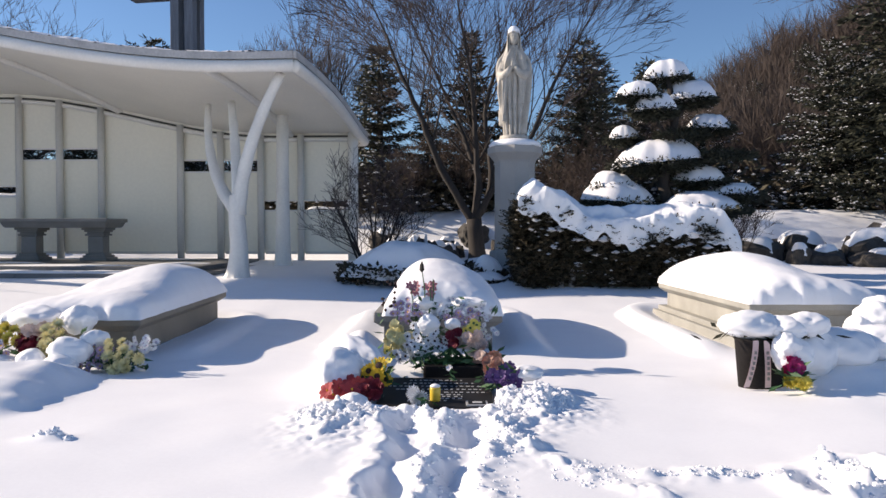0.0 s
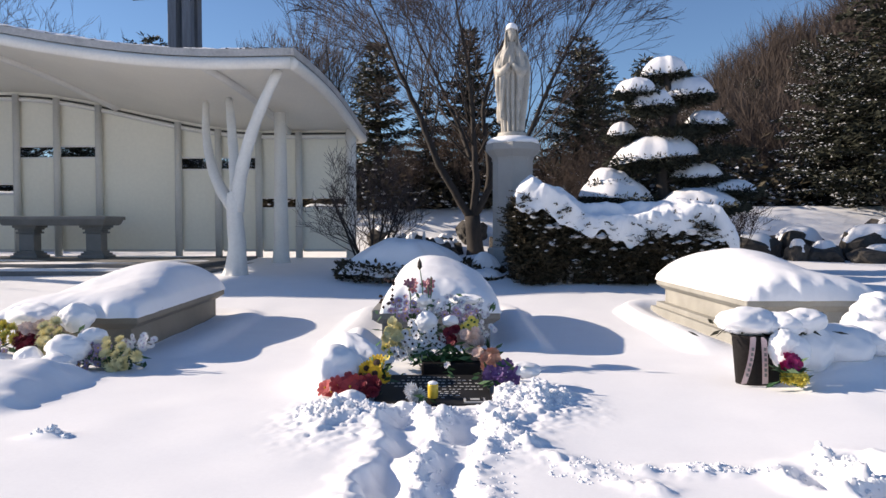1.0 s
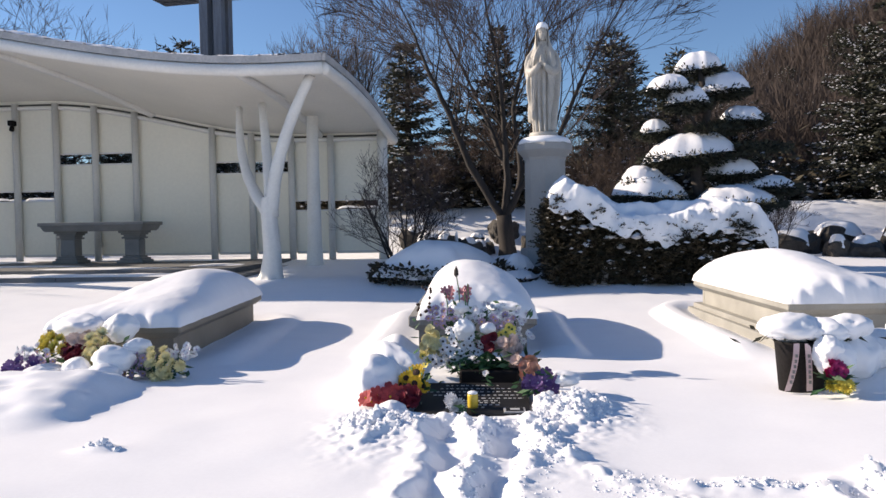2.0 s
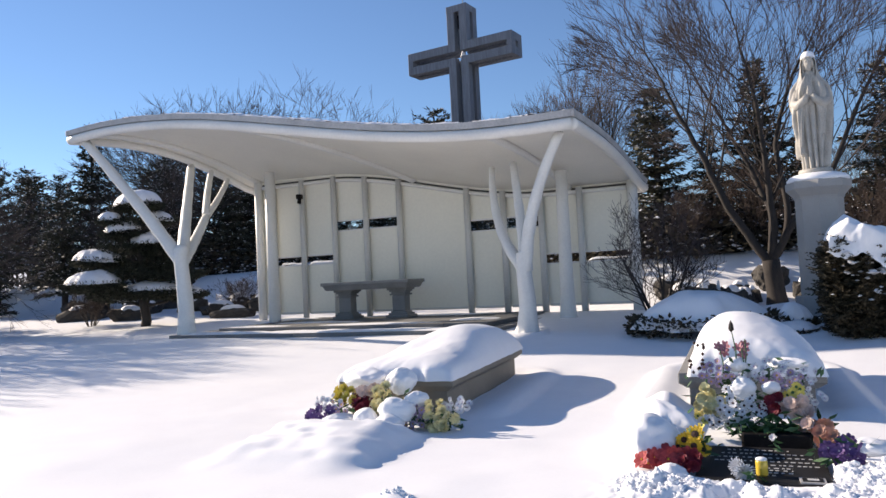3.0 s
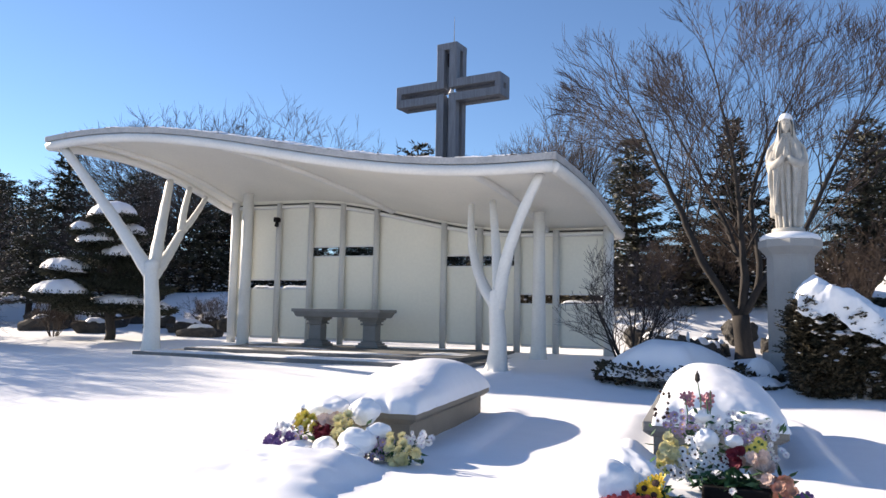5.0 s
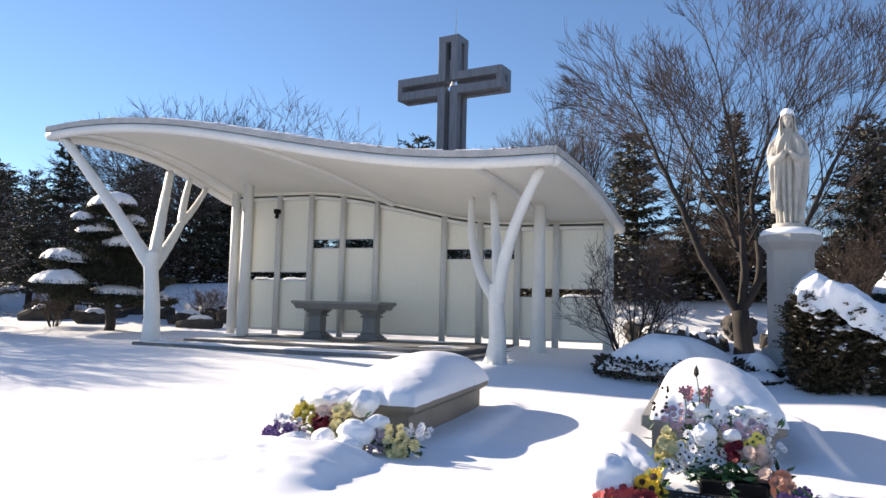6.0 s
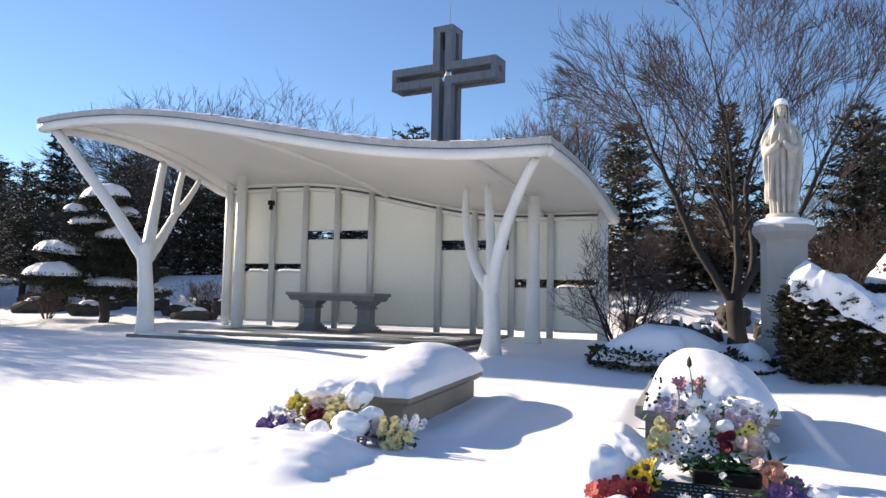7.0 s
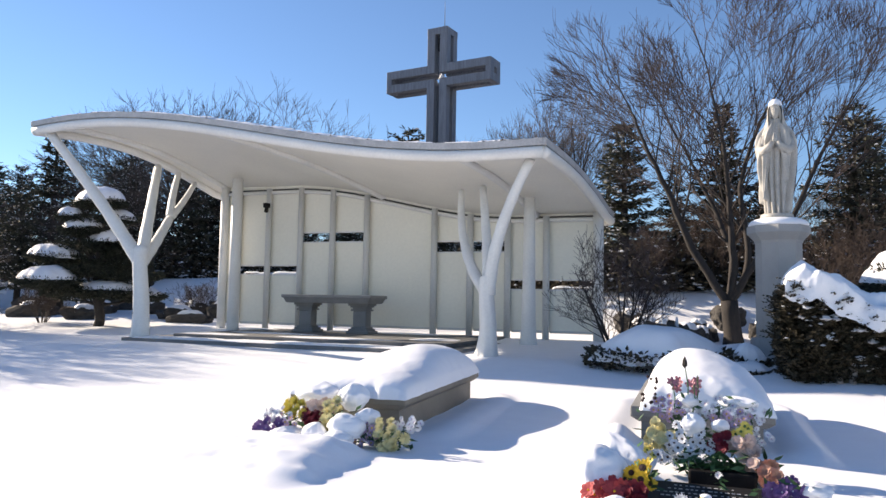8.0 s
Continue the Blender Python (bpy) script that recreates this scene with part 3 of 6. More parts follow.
# ---- tall cross ----
def make_cross():
    root = thing("cross", "tall weathered grey metal cross with hollow slotted arms", "cross", (-11.95, 30, 1.5), -8.0)
    H, W, c, d, arm = 12.05, 0.505, 9.86, 0.48, 2.66
    s = 0.13                                # half slot width
    # four L-shaped corner pieces leave the slots between them
    for sx, sz in ((-1, 1), (1, 1), (-1, -1), (1, -1)):
        g = Geo()
        for sy in (-1, 1):
            y0, y1 = (sy * d, sy * s) if sy < 0 else (sy * s, sy * d)
            xa, xb = sorted((sx * s, sx * W))
            za, zb = (c + s, H) if sz > 0 else (-0.5, c - s)
            g.box(xa, xb, y0, y1, za, zb, 0.015)
            xa, xb = sorted((sx * W, sx * arm))
            za, zb = sorted((c + sz * s, c + sz * W))
            g.box(xa + 0.001, xb - 0.001, y0, y1, za, zb, 0.015)
        part("corner_beam", g, CROSSM, root)
    for x in (-1, 1):
        g = Geo()
        xa, xb = sorted((x * (arm - 0.25), x * arm))
        for z0, z1 in ((c - W + 0.01, c - s), (c + s, c + W - 0.01)):
            g.box(xa - 0.002, xb + 0.012, -d - 0.008, d + 0.008, z0, z1, 0.015)
        g.box(xa, xb + 0.012, -d - 0.008, -s, c - s, c + s, 0.01)
        g.box(xa, xb + 0.012, s, d + 0.008, c - s, c + s, 0.01)
        part("end_cap", g, CROSSM, root)
    g = Geo()
    g.box(-W - 0.008, W + 0.008, -d - 0.008, -s, H - 0.3, H + 0.012, 0.015)
    g.box(-W - 0.008, W + 0.008, s, d + 0.008, H - 0.3, H + 0.012, 0.015)
    g.box(-W - 0.008, -s, -s, s, H - 0.3, H + 0.012, 0.015)
    g.box(s, W + 0.008, -s, s, H - 0.3, H + 0.012, 0.015)
    part("end_cap", g, CROSSM, root)
    g = Geo()
    g.box(-s - 0.01, s + 0.01, -s - 0.01, s + 0.01, H - 0.95, H - 0.35, 0.02)
    part("lamp_box", g, BLACKPOT, root)
    g = Geo()
    g.tube([(0.1, 0, H), (0.1, 0, H + 0.5), (0.1, 0, H + 1.4)], [0.03, 0.02, 0.008], 6)
    part("lightning_rod", g, EDGE, root)
    # lit diamond in the crossing's gap, its light put in as a white octahedron
    g = Geo()
    g.tube([(0, 0, c - 0.28), (0, 0, c), (0, 0, c + 0.28)], [0.02, 0.16, 0.02], 4)
    part("snow_and_lit_lump", g, SNOW, root)


make_cross()


# ---- statue on its pedestal ----
def make_pedestal():
    root = thing("pedestal", "grey octagonal stone pedestal with a wide snowy cap", "pedestal", (0.82, 13.65, 0.55))

    def octo(r, z0, z1, ch=0.02):
        return [(r - ch, z0), (r, z0 + ch), (r, z1 - ch), (r - ch, z1)]
    for nm, prof in (("shaft", octo(0.375, -0.3, 1.93)), ("cap", [(0.385, 1.86), (0.395, 1.9), (0.5, 2.02), (0.51, 2.03), (0.51, 2.145), (0.49, 2.16)]), ("base", octo(0.47, -0.3, 0.22))):
        g = Geo()
        g.lathe(prof, 8)
        ob = part(nm, g, PEDESTAL, root)
        ob.rotation_euler = (0, 0, radians(-3))
    g = Geo()
    g.lathe([(0.48, 2.155), (0.49, 2.19), (0.44, 2.25), (0.32, 2.29), (0.0, 2.31)], 24)
    part("snow_cap", g, SNOW, root, "thick ring of snow", True)


make_pedestal()


def make_statue():
    g = Geo()

    def at_z(z, rows):
        return float(np.interp(z, [r[0] for r in rows], [r[1] for r in rows]))
    WX = [(0, 0.27), (0.06, 0.255), (0.3, 0.27), (0.6, 0.31), (0.9, 0.345), (1.15, 0.365), (1.35, 0.35), (1.5, 0.305), (1.6, 0.235), (1.68, 0.15), (1.76, 0.085)]
    WY = [(0, 0.25), (0.3, 0.23), (0.9, 0.235), (1.2, 0.245), (1.45, 0.21), (1.6, 0.16), (1.7, 0.11), (1.76, 0.085)]

    # pleated robe, with a mantle lying over the sides and the back
    def robe(u, v):
        f = math.pi * (2 * u - 1)                     # angle from the front
        z = 1.76 * v
        edge = at_z(z, [(0, 0.62), (0.4, 0.7), (0.9, 0.8), (1.2, 0.62), (1.5, 0.3)]) * (1.0 if f < 0 else 0.8)
        hem = 0.42 - 0.18 * abs(math.sin(f)) if f < 0 else 0.06
        m = float(sst(edge - 0.05, edge + 0.04, np.array(abs(f)))) * float(sst(hem - 0.02, hem + 0.02, np.array(z + 0.02 * math.sin(f * 14))))
        low = float(sst(1.5, 1.1, np.array(z)))
        pleat = abs(math.sin(f * 6.5 + 0.5 * math.sin(z * 2.2) + 0.25 * z)) ** 0.6 - 0.6
        gather = 0.5 + 0.5 * float(sst(1.22, 0.6, np.array(z)))
        swag = math.sin(f * 7 + (3.6 if f < 0 else -2.6) * z) + 0.6 * math.sin(f * 13 - 4.0 * z)
        d = (1 - m) * (0.105 * pleat * low * gather - 0.03 * low) + m * (0.035 + 0.045 * swag * float(sst(1.72, 1.45, np.array(z))))
        d += 0.012 * lump(math.sin(f) * 2, math.cos(f) * 2, z * 1.5, 2.0)
        if abs(f) < 0.8 and 1.17 < z < 1.25:
            d += 0.018
        return ((at_z(z, WX) + d) * math.sin(f), -(at_z(z, WY) + d) * math.cos(f), z)
    g.grid(robe, 180, 120, True)

    # veil over the head, open before the face, spreading on the shoulders
    def veil(u, v):
        z = 2.085 - 0.62 * v ** 1.15
        gap = at_z(z, [(1.45, 0.42), (1.6, 0.5), (1.75, 0.78), (1.9, 0.92), (2.0, 0.75), (2.05, 0.3), (2.085, 0.0)])
        f = gap + (2 * math.pi - 2 * gap) * u
        r = at_z(z, [(1.46, 0.33), (1.6, 0.265), (1.7, 0.205), (1.8, 0.178), (1.92, 0.17), (2.0, 0.145), (2.05, 0.1), (2.085, 0.02)])
        roll = 0.022 * math.exp(-(min(u, 1 - u) / 0.035) ** 2)
        r += roll + 0.014 * math.sin(f * 8 + z * 5) * float(sst(1.95, 1.6, np.array(z)))
        deep = 0.82 if z > 1.7 else 0.75
        return (r * math.sin(f), -r * deep * math.cos(f) - 0.035 * float(sst(1.6, 1.9, np.array(z))), z)
    g.grid(veil, 90, 46)
    # head, hair and neck
    g.lathe([(0.0, -0.15), (0.045, -0.138), (0.08, -0.085), (0.098, -0.01), (0.1, 0.06), (0.08, 0.12), (0.03, 0.15), (0.0, 0.152)], 24, (0, -0.075, 1.895), 1.0, 1.02)
    g.tube([(0, -0.04, 1.6), (0, -0.06, 1.8)], [0.075, 0.06], 14)
    g.tube([(0, -0.168, 1.935), (0, -0.193, 1.875), (0, -0.172, 1.862)], [0.01, 0.019, 0.012], 8)
    for k in (-1, 1):
        g.tube([(0.0, -0.16, 2.0), (k * 0.06, -0.14, 1.985), (k * 0.1, -0.095, 1.92), (k * 0.115, -0.06, 1.8), (k * 0.11, -0.1, 1.66), (k * 0.09, -0.15, 1.52)], [0.02, 0.028, 0.03, 0.03, 0.03, 0.012], 8)
        g.tube([(k * 0.03, -0.17, 1.928), (k * 0.07, -0.155, 1.925)], [0.013, 0.01], 6)
        # sleeves with a hanging drape, and joined palms
        g.tube([(k * 0.27, -0.03, 1.42), (k * 0.325, -0.09, 1.2), (k * 0.25, -0.22, 1.14), (k * 0.12, -0.3, 1.22), (k * 0.045, -0.325, 1.3)], [0.085, 0.105, 0.098, 0.07, 0.05], 14)
        g.tube([(k * 0.03, -0.325, 1.27), (k * 0.022, -0.335, 1.36), (k * 0.012, -0.335, 1.46)], [0.034, 0.03, 0.012], 8)

        def drape(u, v):
            f = 2 * math.pi * u
            z = 1.2 - (0.78 if k < 0 else 0.6) * v
            r = (0.085 - 0.055 * v) * (1 + 0.28 * math.sin(f * 5 + v * 3))
            return (k * (0.2 + 0.035 * v) + r * math.cos(f), -0.235 + 0.02 * v + r * 0.6 * math.sin(f), z)
        g.grid(drape, 24, 18, True)
    g.lathe([(0.34, -0.09), (0.36, -0.03), (0.345, 0.015), (0.2, 0.03)], 28)
    body_faces = len(g.f)
    g.lathe([(0.148, -0.07), (0.152, -0.03), (0.13, 0.03), (0.08, 0.07), (0.0, 0.085)], 20, (0.0, -0.02, 2.055), 1.0, 0.9, cap=False)
    me = g.mesh("statue", MARBLE, True)
    me.materials.append(SNOW)
    me.polygons.foreach_set("material_index", [0] * body_faces + [1] * (len(g.f) - body_faces))
    ob = new("statue", me)
    ob.matrix_basis = pose(0.80, 13.65, 2.90, 0, 0, -6) @ Matrix.Diagonal((0.75, 0.82, 0.965, 1))
    return tagged(ob, "pale weathered stone statue of a veiled robed figure on a pedestal", "statue")


make_statue()


# ---- tombs ----
def snow_cap(w, l, h, seed, front=0.25, e1=1.75, e2=1.05, skew=0.0, crest=-0.05):
    """Rounded snow on a slab; origin at the slab's centre, y along it, front at -l/2, the ridge moved aside by skew."""
    g = Geo()
    nu, nv = 56, 84

    def fn(u, v):
        a, b = 2 * u - 1, 2 * v - 1
        d = max(abs(a), abs(b))
        edge = (1 - abs(a) ** 9) ** 0.5 * (1 - abs(b) ** 15) ** 0.5
        c = a - skew * (1 - a * a)
        dome = max(0.0, 1 - abs(c) ** e1) ** e2
        lon = front + (1 - front) * float(sst(-0.95, crest, np.array(b))) - 0.13 * float(sst(max(crest, 0.3), 1.0, np.array(b)))
        z = 0.085 * edge + h * dome * lon * (1 - abs(b) ** 10) ** 0.5
        z += (0.05 * noise.noise(Vector((a * w * 0.8, b * l * 0.6, seed))) + 0.005 * noise.noise(Vector((a * w * 3, b * l * 2.4, seed + 2))) + 0.0022 * lump(a * w, b * l, seed + 5, 9.0)) * edge
        ov = 1.02 + 0.02 * lump(a * 2, b * 3, seed + 9, 2)
        return (a * w / 2 * ov, b * l / 2 * ov, max(z, 0.0) - 0.004 - (0.03 if d > 0.999 else 0))
    g.grid(fn, nu, nv)
    return g


def make_tomb(x, y, rz, top, w, l, stone, label, hsnow, seed, front=0.25, plinth=False, e1=1.75, e2=1.05, skew=0.0, crest=-0.05, snow_w=1.0, snow_x=0.0):
    root = thing("tomb", label, "tomb", (x, y, 0), rz, "tombs in a row")
    g = Geo()
    g.box(-w / 2, w / 2, -l / 2, l / 2, top - 0.10, top, 0.015)
    # chamfered underside of the lid
    i = 0.075
    vs = [(sx * w / 2, sy * l / 2, top - 0.095) for sx, sy in ((-1, -1), (1, -1), (1, 1), (-1, 1))] + [(sx * (w / 2 - i), sy * (l / 2 - i), top - 0.15) for sx, sy in ((-1, -1), (1, -1), (1, 1), (-1, 1))]
    g.add(vs, [(0, 4, 5, 1), (1, 5, 6, 2), (2, 6, 7, 3), (3, 7, 4, 0), (4, 7, 6, 5)])
    part("lid", g, stone, root, "heavy chamfered stone lid")
    g = Geo()
    g.box(-w / 2 + 0.1, w / 2 - 0.1, -l / 2 + 0.1, l / 2 - 0.1, -0.2, top - 0.147, 0.01)
    part("chest", g, stone, root)
    for sx in (-1, 1):
        for sy in (-1, 1):
            g = Geo()
            cx, cy = sx * (w / 2 - 0.13), sy * (l / 2 - 0.13)
            g.box(cx - 0.035, cx + 0.035, cy - 0.035, cy + 0.035, -0.2, top - 0.148, 0.006)
            part("corner_post", g, stone, root)
    if plinth:
        for k, (o, z) in enumerate(((0.03, 0.1), (0.09, 0.04))):
            g = Geo()
            g.box(-w / 2 + 0.03 - o, w / 2 - 0.03 + o, -l / 2 + 0.03 - o, l / 2 - 0.03 + o, -0.2, z + 0.04, 0.012)
            part("plinth", g, stone, root)
    part("snow_cap", snow_cap(w * snow_w, l, hsnow, seed, front, e1, e2, skew, crest), SNOW, root, "thick rounded cap of snow", True).location = (snow_x, 0, top)
    return root


make_tomb(-3.82, 8.03, 5.0, 0.34, 1.28, 3.2, GRANITE_T, "tan granite box tomb under a thick cap of snow", 0.30, 3.0, 0.22, False, 2.5, 0.85, 0.06, 0.5)
make_tomb(-0.32, 8.37, 2.5, 0.335, 1.28, 2.75, GRANITE, "grey granite box tomb with flowers at its head, under snow", 0.37, 7.0, 0.62, False, 2.3, 0.72, -0.12, -0.05, 0.93, 0.05)
make_tomb(3.31, 8.45, 3.0, 0.47, 1.28, 2.95, GRANITE_L, "pale granite box tomb with a moulded plinth, under snow", 0.33, 13.0, 0.5, True, 1.9, 0.85, -0.1, 0.1)


# ---- plants ----
def sprig(g, p, d, l, w, rnd):
    """A flat pointed tuft of needles from p along d."""
    s = Vector((rnd.uniform(-1, 1), rnd.uniform(-1, 1), rnd.uniform(-0.6, 0.6)))
    s = (s - d * s.dot(d)).normalized() * w
    a, m, e = p, p + d * (l * 0.5), p + d * l
    k = len(g.v)
    g.v += [tuple(a), tuple(m + s), tuple(e), tuple(m - s)]
    g.f.append((k, k + 1, k + 2, k + 3))


def clump(g, p, rx, rz, rnd, n=6):
    """A small irregular cushion of snow."""
    k = len(g.v)
    x, y, z = p
    g.v.append((x, y, z + rz * rnd.uniform(0.7, 1.1)))
    for j in range(n):
        a = 2 * math.pi * j / n
        r = rx * rnd.uniform(0.65, 1.25)
        g.v.append((x + r * math.cos(a), y + r * math.sin(a), z + rz * rnd.uniform(-0.1, 0.35)))
    g.v.append((x, y, z - rz * 0.45))
    for j in range(n):
        g.f.append((k, k + 1 + j, k + 1 + (j + 1) % n))
        g.f.append((k + n + 1, k + 1 + (j + 1) % n, k + 1 + j))


def make_conifer(seed, h, r, snow=0.5, needles=NEEDLE, dens=1.0, shape=0.85, low=0.08, label="", tuft=0.26):
    """Boughs in loose whorls, each a flat drooping spray of needle tufts with specks of snow."""
    rnd = random.Random(seed)
    root = thing("conifer", label, "tree")
    t, c, s = Geo(), Geo(), Geo()
    t.tube([(0, 0, -0.5), (0.02, 0, h * 0.3), (0, 0.03, h * 0.7), (0, 0, h * 0.99)], [h * 0.02 + 0.05, h * 0.016 + 0.03, 0.05, 0.01], 7)
    levels = int(h * 4.6 * dens)
    up = Vector((0, 0, 1))
    for i in range(levels):
        f = low + (0.99 - low) * (i + rnd.random() * 0.8) / levels
        z = h * f
        reach = r * ((1 - f) ** shape) * rnd.uniform(0.8, 1.1) + 0.06
        nb = 5 + int(6 * (1 - f))
        a0 = rnd.random() * 6.28
        for b in range(nb):
            a = a0 + 6.28 * b / nb + rnd.uniform(-0.35, 0.35)
            L = reach * rnd.uniform(0.55, 1.15)
            dirv = Vector((math.cos(a), math.sin(a), rnd.uniform(-0.1, 0.2) + 0.55 * f * f)).normalized()
            o = Vector((0, 0, z))
            mid = o + dirv * (L * 0.55)
            tip = o + dirv * L + up * (0.10 * L - 0.2 * L * L / max(r, 0.5))
            if L > 0.5:
                t.tube([o, mid, tip], [0.028, 0.016, 0.005], 3, False)
            side = Vector((-dirv.y, dirv.x, 0)).normalized()
            n = max(5, int(L * 17 * dens))
            for k in range(n):
                q = (k + rnd.random()) / n
                p = o.lerp(mid, q * 2) if q < 0.5 else mid.lerp(tip, q * 2 - 1)
                spread = 0.38 * L * (1 - q) ** 0.7 * q ** 0.4 + 0.03
                p = p + side * rnd.uniform(-spread, spread) + up * rnd.uniform(-0.07, 0.04)
                for e in range(3):
                    d = (dirv * rnd.uniform(0.2, 1) + side * rnd.uniform(-1.0, 1.0) + up * rnd.uniform(-0.55, 0.3)).normalized()
                    sprig(c, p, d, tuft * rnd.uniform(0.5, 1.2), tuft * 0.12, rnd)
                if rnd.random() < snow * (0.10 + 0.28 * q):
                    clump(s, p + up * 0.03 + dirv * 0.05, rnd.uniform(0.025, 0.085), 0.035, rnd, 5)
    part("trunk", t, BARK, root)
    part("crown", c, needles, root)
    if s.v:
        tagged(part("snow_dusting", s, SNOW_T, root, "clumps of snow on the boughs"), kind="stuff")
    return root


def limb(g, tw, p, d, L, r, depth, rnd, spread, rise, kids=(5, 5, 5, 4)):
    """One limb with its side limbs; fine ones go to the twig mesh."""
    segs = 6 if depth == 0 else 4
    pts, rad = [p.copy()], [r]
    dv = d.normalized()
    for i in range(segs):
        dv = (dv + Vector((rnd.uniform(-1, 1), rnd.uniform(-1, 1), rnd.uniform(-0.6, 0.6))) * 0.13 + Vector((0, 0, rise * 0.07))).normalized()
        pts.append(pts[-1] + dv * (L / segs))
        rad.append(max(r * (1 - 0.8 * (i + 1) / segs), 0.0035))
    fine = r < 0.018
    (tw if fine else g).tube(pts, rad, 3 if r < 0.02 else (5 if r < 0.06 else 8), False)
    if depth >= len(kids):
        return
    n = kids[depth]
    for k in range(n):
        q = 0.28 + 0.7 * (k + rnd.random() * 0.8) / n
        i = min(int(q * segs), segs - 1)
        base = pts[i].lerp(pts[i + 1], q * segs - i)
        along = (pts[i + 1] - pts[i]).normalized()
        side = Vector((rnd.uniform(-1, 1), rnd.uniform(-1, 1), rnd.uniform(-0.35, 0.75)))
        side = (side - along * side.dot(along)).normalized()
        nd = (along * (1 - spread) + side * spread * rnd.uniform(0.8, 1.3) + Vector((0, 0, 0.15 * rise))).normalized()
        limb(g, tw, base, nd, L * rnd.uniform(0.42, 0.68) * (1.15 - 0.45 * q), max(rad[i] * rnd.uniform(0.4, 0.6), 0.0035), depth + 1, rnd, spread, rise, kids)


def fork(g, tw, p, d, L, r, depth, rnd, ang, last, up):
    """A limb that keeps forking at narrow angles into ever finer ones."""
    d = d.normalized()
    bend = Vector((rnd.uniform(-1, 1), rnd.uniform(-1, 1), rnd.uniform(-0.5, 0.5))) * 0.10
    m = p + (d + bend) * (L * 0.5)
    e = m + (d - bend * 0.4 + Vector((0, 0, up))) .normalized() * (L * 0.5)
    fine = r < 0.014
    (tw if fine else g).tube([p, m, e], [r, r * 0.9, r * 0.76], 3 if fine else (5 if r < 0.05 else 8), False)
    if depth >= last - 3:
        for k in range(2 if depth < last else 3):
            q = rnd.uniform(0.3, 1.0)
            b = p.lerp(m, q * 2) if q < 0.5 else m.lerp(e, q * 2 - 1)
            s = Vector((rnd.uniform(-1, 1), rnd.uniform(-1, 1), rnd.uniform(-0.3, 0.8)))
            dd = (d + s * 0.55).normalized()
            l2 = L * rnd.uniform(0.5, 0.95)
            c = b + dd * (l2 * 0.5)
            tw.tube([b, c, c + (dd + Vector((rnd.uniform(-1, 1), rnd.uniform(-1, 1), 0.5)) * 0.2).normalized() * (l2 * 0.5)], [0.005, 0.004, 0.0028], 3, False)
    if depth >= last:
        return
    n = 3 if rnd.random() < 0.28 else 2
    a0 = rnd.random() * 6.28
    side = d.cross(Vector((0.3, 0.2, 1))).normalized()
    other = d.cross(side)
    for k in range(n):
        a = a0 + 6.28 * k / n + rnd.uniform(-0.4, 0.4)
        w = ang * rnd.uniform(0.55, 1.3)
        nd = d * math.cos(w) + (side * math.cos(a) + other * math.sin(a)) * math.sin(w)
        fork(g, tw, e, nd, L * rnd.uniform(0.72, 0.92), max(r * 0.76 * rnd.uniform(0.74, 0.92), 0.0045), depth + 1, rnd, ang, last, up)


def make_bare_tree(seed, at, trunk_h, trunk_r, limbs, L, label, ang=0.36, up=0.08, last=6, lean=0.7, twig=TWIG):
    rnd = random.Random(seed)
    root = thing("bare_tree", label, "tree", at)
    g, tw = Geo(), Geo()
    g.tube([(0, 0, -0.4), (0, 0, 0.05), (0.02, 0, trunk_h * 0.5), (0.03, 0, trunk_h)], [trunk_r * 1.5, trunk_r * 1.15, trunk_r * 0.92, trunk_r * 0.9], 12)
    for i in range(limbs):
        a = 6.28 * (i + rnd.uniform(-0.25, 0.25)) / limbs
        ln = lean * rnd.uniform(0.5, 1.15)
        fork(g, tw, Vector((0.03, 0, trunk_h - 0.1)), Vector((math.cos(a) * ln, math.sin(a) * ln, 1)), L * rnd.uniform(0.85, 1.15), trunk_r * rnd.uniform(0.38, 0.52), 0, rnd, ang, last, up)
    part("trunk", g, BARK, root, "", True)
    tagged(part("twig_crown", tw, twig, root), kind="stuff")
    return root


